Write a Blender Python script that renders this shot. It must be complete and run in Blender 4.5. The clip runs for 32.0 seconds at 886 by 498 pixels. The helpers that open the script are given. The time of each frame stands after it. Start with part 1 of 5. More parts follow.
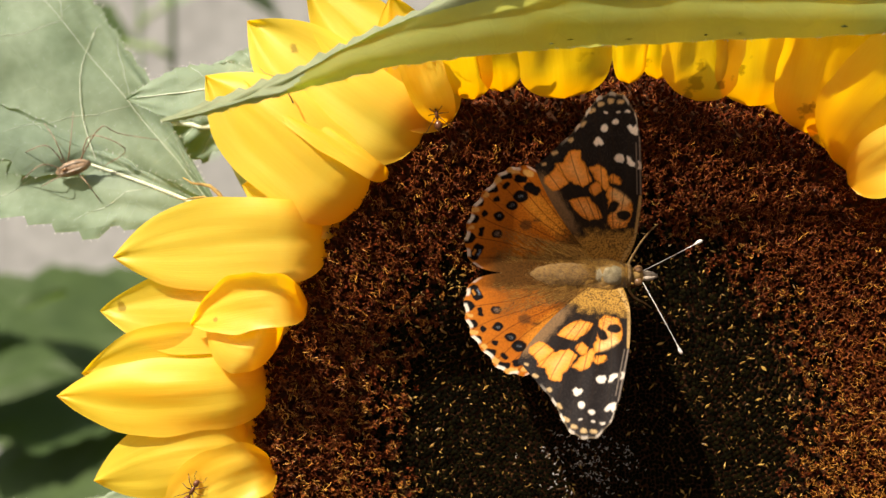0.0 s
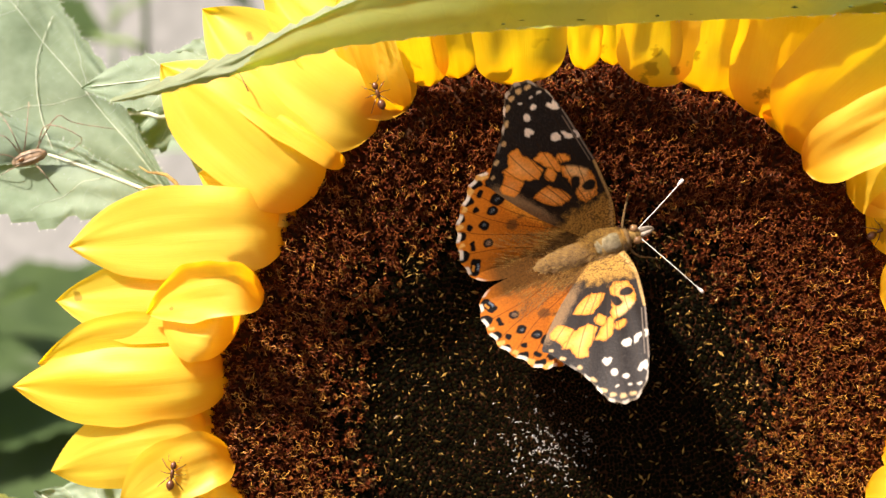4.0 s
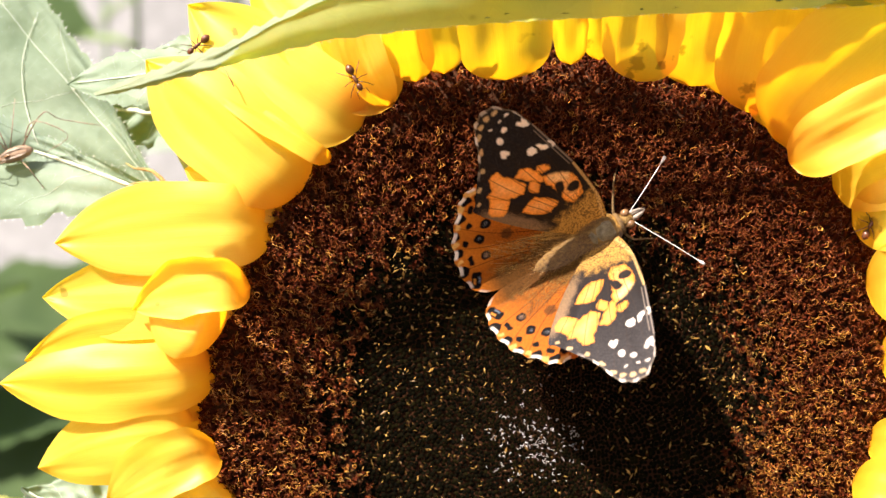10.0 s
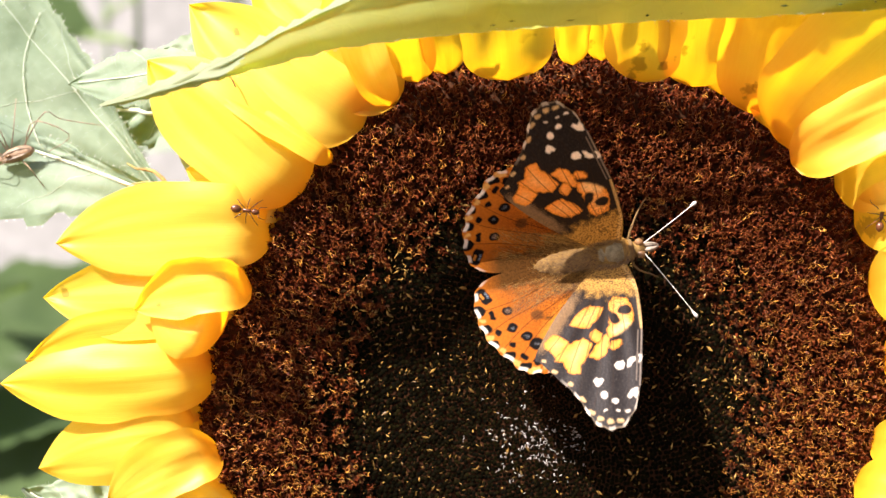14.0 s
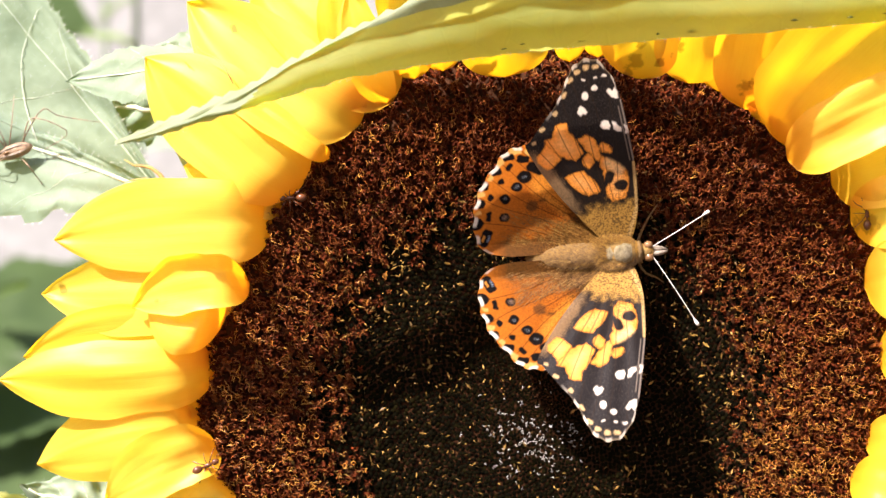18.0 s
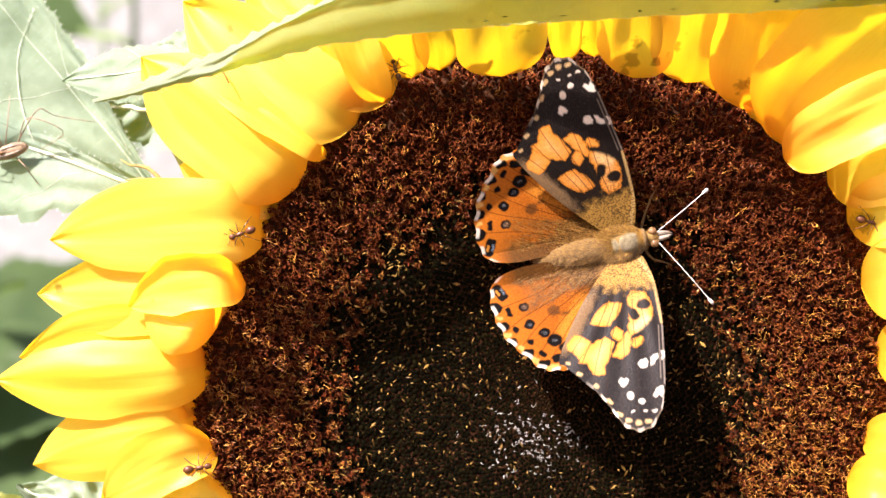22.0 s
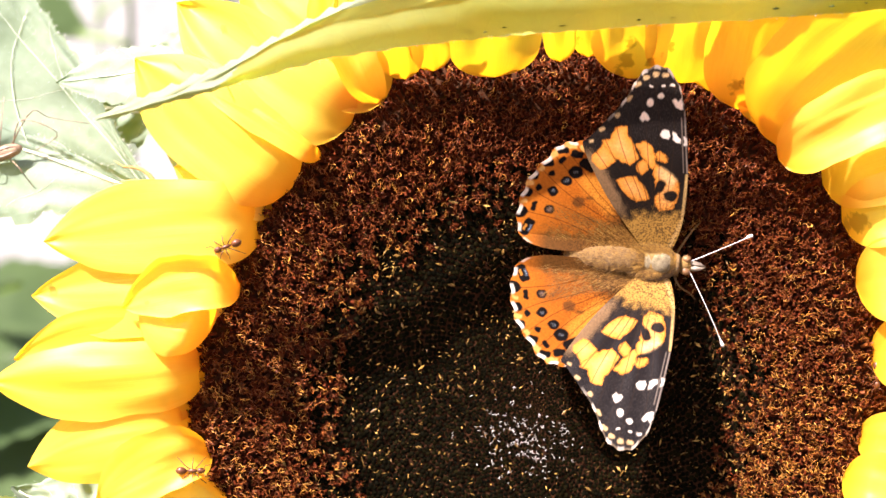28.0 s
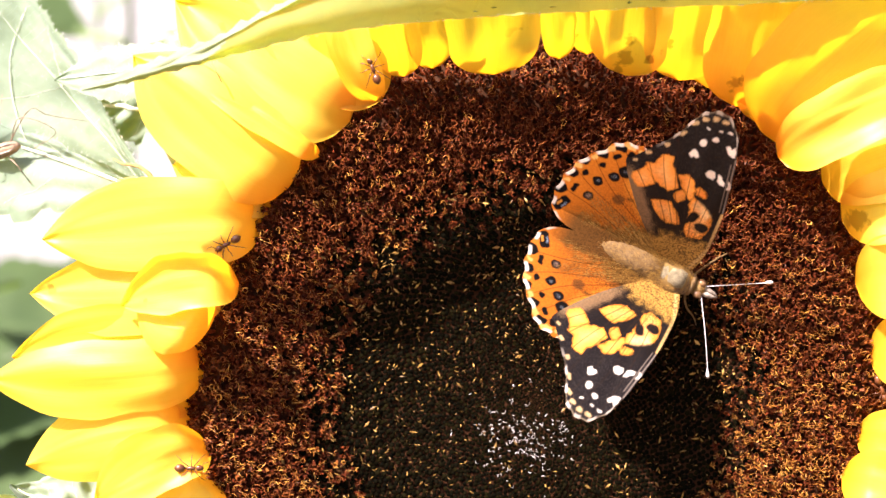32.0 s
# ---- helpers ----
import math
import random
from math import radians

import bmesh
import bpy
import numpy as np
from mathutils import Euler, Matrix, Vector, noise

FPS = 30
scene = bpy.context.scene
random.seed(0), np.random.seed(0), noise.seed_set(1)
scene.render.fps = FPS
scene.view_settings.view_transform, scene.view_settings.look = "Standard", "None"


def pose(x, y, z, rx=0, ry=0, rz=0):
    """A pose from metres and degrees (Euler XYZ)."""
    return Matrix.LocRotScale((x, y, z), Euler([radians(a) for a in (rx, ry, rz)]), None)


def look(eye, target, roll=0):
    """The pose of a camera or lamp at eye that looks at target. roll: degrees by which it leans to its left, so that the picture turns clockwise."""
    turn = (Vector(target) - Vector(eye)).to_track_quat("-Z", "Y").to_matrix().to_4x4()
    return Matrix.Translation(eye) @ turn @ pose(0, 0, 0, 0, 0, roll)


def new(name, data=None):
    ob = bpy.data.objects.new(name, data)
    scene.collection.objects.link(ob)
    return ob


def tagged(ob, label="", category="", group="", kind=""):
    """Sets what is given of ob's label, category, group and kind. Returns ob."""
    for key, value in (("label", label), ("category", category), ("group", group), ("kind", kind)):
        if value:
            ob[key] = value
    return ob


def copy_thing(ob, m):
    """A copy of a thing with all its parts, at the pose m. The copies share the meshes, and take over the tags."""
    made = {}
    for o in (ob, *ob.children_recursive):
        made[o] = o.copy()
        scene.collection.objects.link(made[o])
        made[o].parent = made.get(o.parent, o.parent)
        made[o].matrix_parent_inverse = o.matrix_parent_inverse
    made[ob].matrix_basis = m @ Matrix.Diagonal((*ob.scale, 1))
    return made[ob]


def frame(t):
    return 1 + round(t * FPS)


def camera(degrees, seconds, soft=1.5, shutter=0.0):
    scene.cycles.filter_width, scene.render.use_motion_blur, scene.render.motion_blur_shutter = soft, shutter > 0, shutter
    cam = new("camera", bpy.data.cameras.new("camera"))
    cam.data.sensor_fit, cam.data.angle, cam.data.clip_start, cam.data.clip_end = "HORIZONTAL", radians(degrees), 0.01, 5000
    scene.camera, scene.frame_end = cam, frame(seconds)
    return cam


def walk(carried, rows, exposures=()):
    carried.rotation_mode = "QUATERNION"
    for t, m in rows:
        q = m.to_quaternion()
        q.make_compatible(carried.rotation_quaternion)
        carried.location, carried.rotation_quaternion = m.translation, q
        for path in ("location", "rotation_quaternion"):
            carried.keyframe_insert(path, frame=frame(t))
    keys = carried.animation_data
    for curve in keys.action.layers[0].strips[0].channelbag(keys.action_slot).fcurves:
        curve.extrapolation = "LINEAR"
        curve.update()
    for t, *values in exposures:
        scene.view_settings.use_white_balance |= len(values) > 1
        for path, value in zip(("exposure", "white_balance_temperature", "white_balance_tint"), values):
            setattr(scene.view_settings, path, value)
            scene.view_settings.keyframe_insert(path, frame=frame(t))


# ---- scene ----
# The plan is in millimetres: u to the right, v up, w out of the flower towards the viewer.
REACH = 256.4          # from the lens to the flower's face
HIGH = 1500.0          # height of the lens over the ground
FOOT = Vector((0.0, 0.075, 0.0))


def spot(u, v, w=0.0):
    """A place of the plan in metres, for something that stands w before the flower's face."""
    k = 1 - w / REACH
    return Vector((u * k, -w, HIGH + v * k)) * 0.001


# ---- camera ----
cam = camera(34, 32.0, soft=1.5)
cam.data.dof.use_dof = True
cam.data.dof.focus_distance = 0.250
cam.data.dof.aperture_fstop = 18.0


def view(t, right, up, roll, near):
    eye = Vector((-right * 0.055, -REACH * (1 - near * 0.001), HIGH + up * 0.055)) * 0.001
    return t, look(eye, eye + Vector((-right * 0.045, REACH, up * 0.045)), roll)


walk(cam, [
    view(0, 95.9, 30.1, 0.50, -1.1), view(0.5, 92.2, 34.0, 0.51, -0.7), view(1, 80.6, 31.6, 0.44, -0.2), view(1.5, 60.6, 27.0, 0.35, -0.3),
    view(2, 41.8, 19.6, 0.21, 0.1), view(2.5, 32.8, 14.5, 0.14, 0.4), view(3, 24.3, 10.3, 0.13, 0.4), view(3.5, 21.4, 8.8, 0.13, 0.3),
    view(5.5, 7.6, 5.8, 0.09, -0.0), view(6, -1.7, 3.9, 0.02, 0.7), view(6.5, 2.1, 2.7, -0.02, -0.1), view(7, -6.3, 2.8, -0.03, 0.4),
    view(7.5, 0.8, 0.8, -0.00, 0.1), view(8, 0.6, 2.3, 0.00, 0.6), view(8.5, -0.8, 1.8, -0.01, 1.6), view(9, 0.0, 0.0, 0.00, 0.0),
    view(9.5, -4.2, -0.0, -0.03, 1.2), view(10, -3.4, -0.1, -0.04, 0.4), view(10.5, -4.3, 1.9, -0.01, 0.8), view(11, -3.1, 2.2, 0.02, 0.3),
    view(11.5, -1.3, 1.4, -0.02, 1.9), view(12, -3.5, 1.7, -0.04, 2.1), view(12.5, -2.8, 0.7, 0.03, 0.8), view(13, -3.8, 1.7, -0.05, 1.6),
    view(13.5, -1.7, 0.8, 0.01, 0.7), view(14, -0.6, 0.8, 0.01, 1.4), view(14.5, -5.4, -0.9, 0.02, 1.2), view(16.5, -6.3, -1.8, 0.05, 0.7),
    view(17, 0.0, -1.2, 0.03, 0.4), view(17.5, 5.0, -5.5, 0.09, -3.6), view(18, -5.5, -5.6, -0.01, -0.7), view(18.5, 3.0, -6.1, 0.03, -1.7),
    view(19, -2.1, -4.5, 0.07, -0.7), view(19.5, -6.1, -3.3, 0.06, -0.8), view(20, 1.4, -5.9, 0.02, -1.7), view(20.5, -8.2, -6.0, -0.06, 1.3),
    view(21, 3.0, -9.2, 0.03, -1.7), view(21.5, -5.1, -4.4, -0.01, 0.3), view(22, -12.0, -6.3, -0.06, 0.0), view(22.5, 1.0, -6.4, -0.04, -0.0),
    view(23, -16.2, -1.8, -0.13, 1.4), view(23.5, 3.0, -9.0, 0.02, -1.7), view(24, -14.3, -5.7, -0.08, 1.8), view(24.5, -6.4, -8.0, -0.07, -0.6),
    view(25, -8.1, -6.4, -0.04, 0.8), view(25.5, -8.4, -6.7, -0.03, 1.5), view(27.5, -16.6, -5.1, -0.13, 1.4), view(28, -21.4, -4.6, -0.18, 0.9),
    view(28.5, -20.5, -6.8, -0.14, 2.3), view(29, -27.7, -8.4, -0.17, 0.7), view(29.5, -14.6, -5.7, -0.09, 2.4), view(30, -30.8, -5.9, -0.18, 2.5),
    view(30.5, -22.2, -7.0, -0.10, 2.8), view(31, -26.1, -5.6, -0.15, 4.2), view(31.5, -28.7, -9.5, -0.18, 1.1), view(32, -23.3, -8.8, -0.20, 2.3),
], exposures=[(0, 1.02, 6900, 17), (3, 1.28, 6800, 19), (6, 1.60, 6550, 23), (13, 1.77, 6350, 24), (25, 2.07, 6250, 30), (32, 2.26, 6250, 32)])

# ---- light ----
SUN = Vector((-0.545, -0.51, 0.84)).normalized()      # towards the sun
world = bpy.data.worlds.new("world")
scene.world = world
world.use_nodes = True
wn = world.node_tree
sky = wn.nodes.new("ShaderNodeTexSky")
sky.sky_type, sky.sun_disc = "NISHITA", False
sky.dust_density, sky.ozone_density = 4.0, 0.5
sky.sun_elevation = math.asin(SUN.z)
sky.sun_rotation = math.atan2(SUN.x, SUN.y)
wn.links.new(sky.outputs[0], wn.nodes["Background"].inputs[0])
wn.nodes["Background"].inputs[1].default_value = 0.068
sun = new("sun", bpy.data.lights.new("sun", "SUN"))
sun.data.energy, sun.data.angle, sun.data.color = 4.9, radians(0.8), (1.0, 0.92, 0.79)
sun.matrix_world = look(SUN * 5 + Vector((0, 0, 1.5)), (0, 0, 1.5))


# ---- materials ----
def shader(name, rough=0.5, gloss=0.5):
    m = bpy.data.materials.new(name)
    m.use_nodes = True
    b = m.node_tree.nodes["Principled BSDF"]
    b.inputs["Roughness"].default_value = rough
    b.inputs["Specular IOR Level"].default_value = gloss
    return m, m.node_tree, b


def node(nt, kind, **values):
    n = nt.nodes.new(kind)
    for key, value in values.items():
        n.inputs[key].default_value = value
    return n


def ramp(nt, source, *stops):
    n = nt.nodes.new("ShaderNodeValToRGB")
    e = n.color_ramp.elements
    while len(e) < len(stops):
        e.new(0.5)
    for i, (p, c) in enumerate(stops):
        e[i].position, e[i].color = p, (*c, 1)
    nt.links.new(source, n.inputs[0])
    return n.outputs[0]


def blend(nt, fac, a, b, how="MIX"):
    n = nt.nodes.new("ShaderNodeMix")
    n.data_type, n.blend_type = "RGBA", how
    for sock, v in ((n.inputs[0], fac), (n.inputs[6], a), (n.inputs[7], b)):
        if isinstance(v, bpy.types.NodeSocket):
            nt.links.new(v, sock)
        else:
            sock.default_value = v if isinstance(v, float) else (*v, 1)
    return n.outputs[2]


def noise_of(nt, scale, detail=3.0, coords="Object", stretch=None):
    tc = nt.nodes.new("ShaderNodeTexCoord")
    n = node(nt, "ShaderNodeTexNoise", Scale=scale, Detail=detail)
    out = tc.outputs[coords]
    if stretch:
        mp = node(nt, "ShaderNodeMapping", Scale=stretch)
        nt.links.new(out, mp.inputs[0])
        out = mp.outputs[0]
    nt.links.new(out, n.inputs[0])
    return n.outputs[0]


def relief(nt, b, height, strength, distance):
    n = node(nt, "ShaderNodeBump", Strength=strength, Distance=distance)
    nt.links.new(height, n.inputs["Height"])
    nt.links.new(n.outputs[0], b.inputs["Normal"])
    return n.outputs[0]


def thin(m, nt, b, colour, share, normal=None):
    """Lets light through a leaf, petal or wing."""
    t = nt.nodes.new("ShaderNodeBsdfTranslucent")
    if isinstance(colour, bpy.types.NodeSocket):
        nt.links.new(colour, t.inputs[0])
    else:
        t.inputs[0].default_value = (*colour, 1)
    if normal:
        nt.links.new(normal, t.inputs["Normal"])
    mx = node(nt, "ShaderNodeMixShader", Fac=share)
    nt.links.new(b.outputs[0], mx.inputs[1])
    nt.links.new(t.outputs[0], mx.inputs[2])
    nt.links.new(mx.outputs[0], nt.nodes["Material Output"].inputs[0])


def mottled(name, c1, c2, scale, rough=0.6, bump=0.3, depth=0.0003, fine=6.0, gloss=0.4, metal=0.0):
    m, nt, b = shader(name, rough, gloss)
    big, small = noise_of(nt, scale, 4), noise_of(nt, scale * fine, 3)
    col = ramp(nt, big, (0.3, c1), (0.7, c2))
    col = blend(nt, 0.35, col, ramp(nt, small, (0.35, tuple(x * 0.55 for x in c1)), (0.7, tuple(min(1, x * 1.3) for x in c2))))
    nt.links.new(col, b.inputs["Base Color"])
    b.inputs["Metallic"].default_value = metal
    relief(nt, b, small, bump, depth)
    return m


STAINS = [(34.8, 32.7, 8, 2.4), (35.2, 35.6, 9, 1.7), (33.3, 30.8, 7, 1.6), (43.5, 36.9, 8, 1.4), (42.2, 35.1, 8, 1.5), (40.9, 33.6, 8, 1.1), (38.9, 32.5, 8, 1.5), (49.9, 32.2, 6, 1.4), (52.3, 32.8, 6, 1.2), (55, 28.8, 6, 1.7), (53.6, 28, 6, 1.9), (73.2, 23.4, 8, 1.2), (70.6, 21.7, 8, 1.4), (69.1, 20.9, 8, 1.1), (26.6, 36.6, 9, 1.4), (-36.6, 38.7, 4, 1.7), (-67.1, -7.7, 4, 1.7), (75.4, 3.9, 8, 3), (-17.9, 34.1, 8, 0.7), (-50.4, -9.9, 12, 0.8)]


def petal_material():
    m, nt, b = shader("petal", 0.42, 0.45)
    streak = noise_of(nt, 3.0, 4, "UV", (22, 1.2, 1))
    col = ramp(nt, streak, (0.3, (0.90, 0.66, 0.040)), (0.55, (0.93, 0.73, 0.075)), (0.8, (0.95, 0.79, 0.13)))
    oi = nt.nodes.new("ShaderNodeObjectInfo")
    col = blend(nt, 0.5, col, ramp(nt, oi.outputs["Random"], (0.0, (0.91, 0.67, 0.050)), (1.0, (0.95, 0.78, 0.115))))
    tc = nt.nodes.new("ShaderNodeTexCoord")
    sep = nt.nodes.new("ShaderNodeSeparateXYZ")
    nt.links.new(tc.outputs["UV"], sep.inputs[0])
    # the claw's shade is painted as deeper orange; rusty blemishes here and there
    claw = ramp(nt, sep.outputs[1], (0.0, (1, 1, 1)), (0.24, (0, 0, 0)))
    col = blend(nt, claw, col, (0.84, 0.43, 0.008))
    speck = ramp(nt, noise_of(nt, 260, 2), (0.72, (0, 0, 0)), (0.78, (1, 1, 1)))
    patch = ramp(nt, noise_of(nt, 38, 2), (0.62, (0, 0, 0)), (0.7, (1, 1, 1)))
    both = blend(nt, 1.0, speck, patch, "MULTIPLY")
    col = blend(nt, both, col, (0.28, 0.11, 0.01))
    # brown stains on single petals
    geo = nt.nodes.new("ShaderNodeNewGeometry")
    flat = nt.nodes.new("ShaderNodeVectorMath")
    flat.operation = "MULTIPLY"
    flat.inputs[1].default_value = (1, 0.25, 1)
    nt.links.new(geo.outputs["Position"], flat.inputs[0])
    rough_edge = noise_of(nt, 700, 4)
    for u, v, w, size in STAINS:
        far = nt.nodes.new("ShaderNodeVectorMath")
        far.operation = "DISTANCE"
        far.inputs[1].default_value = spot(u, v, w) * Vector((1, 0.25, 1))
        nt.links.new(flat.outputs[0], far.inputs[0])
        near = node(nt, "ShaderNodeMapRange")
        for key, value in (("From Min", size * 0.0013), ("From Max", 0.0), ("To Min", 0.0), ("To Max", 1.0)):
            near.inputs[key].default_value = value
        nt.links.new(far.outputs["Value"], near.inputs[0])
        mask = ramp(nt, blend(nt, 0.5, near.outputs[0], rough_edge), (0.50, (0, 0, 0)), (0.60, (0.6, 0.6, 0.6)))
        gate = ramp(nt, near.outputs[0], (0.05, (0, 0, 0)), (0.25, (1, 1, 1)))
        col = blend(nt, blend(nt, 1.0, mask, gate, "MULTIPLY"), col, (0.24, 0.12, 0.008))
    nt.links.new(col, b.inputs["Base Color"])
    nrm = relief(nt, b, streak, 0.10, 0.0003)
    warm = blend(nt, 1.0, col, (1.0, 0.84, 0.055), "MULTIPLY")
    thin(m, nt, b, warm, 0.65, nrm)
    return m


def leaf_material(name, c1, c2, vein, share=0.3, through_colour=(0.30, 0.42, 0.03)):
    m, nt, b = shader(name, 0.62, 0.25)
    big, small = noise_of(nt, 45, 4), noise_of(nt, 420, 3)
    col = ramp(nt, big, (0.3, c1), (0.7, c2))
    cells = nt.nodes.new("ShaderNodeTexVoronoi")
    cells.feature = "DISTANCE_TO_EDGE"
    cells.inputs["Scale"].default_value = 190
    tc = nt.nodes.new("ShaderNodeTexCoord")
    nt.links.new(tc.outputs["Object"], cells.inputs[0])
    net = ramp(nt, cells.outputs[0], (0.0, (1, 1, 1)), (0.06, (0, 0, 0)))
    fade = blend(nt, 1.0, net, (0.03, 0.03, 0.03), "MULTIPLY")
    col = blend(nt, fade, col, vein)
    col = blend(nt, 0.25, col, ramp(nt, small, (0.3, tuple(x * 0.6 for x in c1)), (0.7, tuple(min(1, x * 1.35) for x in c2))))
    nt.links.new(col, b.inputs["Base Color"])
    nrm = relief(nt, b, blend(nt, 0.06, big, net), 0.6, 0.0006)
    thin(m, nt, b, through_colour, share, nrm)
    return m


def island_material(name, c1, c2, c3, rough, gloss, bump=0.3):
    m, nt, b = shader(name, rough, gloss)
    geo = nt.nodes.new("ShaderNodeNewGeometry")
    oi = nt.nodes.new("ShaderNodeObjectInfo")
    add = nt.nodes.new("ShaderNodeMath")
    add.operation = "ADD"
    nt.links.new(geo.outputs["Random Per Island"], add.inputs[0])
    nt.links.new(oi.outputs["Random"], add.inputs[1])
    frac = nt.nodes.new("ShaderNodeMath")
    frac.operation = "FRACT"
    nt.links.new(add.outputs[0], frac.inputs[0])
    col = ramp(nt, frac.outputs[0], (0.0, c1), (0.6, c2), (1.0, c3))
    small = noise_of(nt, 1800, 2)
    col = blend(nt, 0.4, col, ramp(nt, small, (0.3, tuple(x * 0.4 for x in c1)), (0.75, c3)))
    nt.links.new(col, b.inputs["Base Color"])
    relief(nt, b, small, bump, 0.0002)
    return m


def wing_material(name, rough, gloss, share):
    m, nt, b = shader(name, rough, gloss)
    at = nt.nodes.new("ShaderNodeVertexColor")
    at.layer_name = "scales"
    grain = noise_of(nt, 2600, 2)
    # where tan scales thin out, the dark ground shows between them
    gaps = ramp(nt, noise_of(nt, 3600, 1), (0.42, (1, 1, 1)), (0.52, (0, 0, 0)))
    bare = blend(nt, 1.0, gaps, at.outputs[1], "MULTIPLY")
    col = blend(nt, bare, at.outputs[0], (0.035, 0.019, 0.008))
    col = blend(nt, 0.45, col, ramp(nt, grain, (0.25, (0.35, 0.35, 0.35)), (0.75, (1.0, 1.0, 1.0))), "MULTIPLY")
    nt.links.new(col, b.inputs["Base Color"])
    nrm = relief(nt, b, grain, 0.15, 0.0003)
    warm = blend(nt, 1.0, col, (1.0, 0.72, 0.40), "MULTIPLY")
    thin(m, nt, b, warm, share, nrm)
    return m


PETAL = petal_material()
LEAF = leaf_material("leaf_grey_green", (0.122, 0.187, 0.120), (0.218, 0.288, 0.206), (0.36, 0.42, 0.32))
LEAF_YOUNG = leaf_material("leaf_yellow_green", (0.22, 0.27, 0.08), (0.31, 0.35, 0.13), (0.45, 0.5, 0.25), 0.6, (0.72, 0.70, 0.10))
LEAF_HANG = leaf_material("leaf_drooping", (0.14, 0.20, 0.045), (0.21, 0.28, 0.080), (0.12, 0.19, 0.03), 0.62, (0.60, 0.66, 0.14))
LEAF_TOP = leaf_material("leaf_drooping_top", (0.16, 0.205, 0.115), (0.225, 0.275, 0.165), (0.28, 0.33, 0.22), 0.35, (0.32, 0.40, 0.14))
LEAF_DARK = leaf_material("leaf_dark", (0.028, 0.056, 0.016), (0.052, 0.088, 0.027), (0.09, 0.15, 0.05), 0.35, (0.12, 0.20, 0.03))
VEIN = mottled("leaf_vein", (0.42, 0.50, 0.34), (0.58, 0.64, 0.48), 300, 0.55)
HAIR = mottled("plant_hair", (0.50, 0.54, 0.44), (0.66, 0.68, 0.58), 300, 0.5, 0.0)
STEM = mottled("stem", (0.12, 0.20, 0.06), (0.22, 0.32, 0.11), 120, 0.6, 0.5, 0.0006)
DRY = mottled("dry_bract", (0.14, 0.085, 0.025), (0.40, 0.28, 0.06), 300, 0.7)
BRACT = mottled("bract", (0.18, 0.26, 0.06), (0.42, 0.42, 0.10), 200, 0.6)
SEED_BED = mottled("receptacle", (0.026, 0.010, 0.003), (0.046, 0.017, 0.006), 400, 0.9, 0.5, gloss=0.1)
FLORET = island_material("floret_brown", (0.028, 0.0056, 0.0019), (0.060, 0.0115, 0.0031), (0.128, 0.026, 0.0056), 0.8, 0.05)
STIGMA = island_material("stigma_rust", (0.046, 0.0095, 0.0027), (0.145, 0.033, 0.0066), (0.29, 0.092, 0.017), 0.5, 0.12)
BUD = island_material("bud_black", (0.0007, 0.0007, 0.0002), (0.0015, 0.0014, 0.0003), (0.007, 0.0056, 0.0010), 0.8, 0.02)
GOLD_STIGMA = island_material("stigma_gold", (0.12, 0.034, 0.005), (0.31, 0.110, 0.013), (0.60, 0.30, 0.043), 0.5, 0.2)
POLLEN = island_material("bud_gold", (0.05, 0.024, 0.004), (0.18, 0.092, 0.015), (0.46, 0.28, 0.058), 0.5, 0.3)
FOREWING = wing_material("forewing_scales", 0.45, 0.21, 0.36)
HINDWING = wing_material("hindwing_scales", 0.60, 0.06, 0.50)
FUR_BROWN = island_material("fur_brown", (0.040, 0.016, 0.0026), (0.165, 0.076, 0.011), (0.48, 0.27, 0.050), 0.45, 0.4)
WING_FUR = island_material("wing_fur_brown", (0.028, 0.0105, 0.0015), (0.112, 0.046, 0.007), (0.34, 0.175, 0.032), 0.5, 0.12)
BODY_FUR = mottled("body_fur", (0.10, 0.055, 0.010), (0.30, 0.18, 0.04), 900, 0.7, 0.9, 0.0004)
ABDOMEN = mottled("abdomen_scales", (0.07, 0.036, 0.009), (0.26, 0.155, 0.044), 2600, 0.6, 0.8, 0.0003)
EYE = mottled("insect_eye", (0.10, 0.052, 0.02), (0.22, 0.12, 0.05), 900, 0.22, 0.1)
SHIELD = mottled("bare_shield", (0.09, 0.07, 0.03), (0.28, 0.235, 0.13), 1300, 0.34, 1.0, 0.0003)
PALE_SCALE = mottled("pale_scales", (0.6, 0.56, 0.5), (0.85, 0.82, 0.76), 1500, 0.45, 0.3)
PALP = mottled("palp_scales", (0.11, 0.085, 0.055), (0.34, 0.29, 0.22), 1500, 0.5, 0.4)
ANT_SKIN = mottled("ant_shell", (0.055, 0.020, 0.008), (0.13, 0.045, 0.015), 900, 0.3, 0.2, 0.0001)
SPIDER_SKIN = mottled("harvestman_skin", (0.08, 0.045, 0.022), (0.40, 0.29, 0.18), 700, 0.55, 0.5, 0.0002)
SOIL = mottled("soil", (0.05, 0.035, 0.022), (0.12, 0.085, 0.055), 9, 0.95, 0.9, 0.02)
PLASTER = mottled("white_wall", (0.215, 0.226, 0.215), (0.28, 0.294, 0.278), 5, 0.85, 0.4, 0.004)


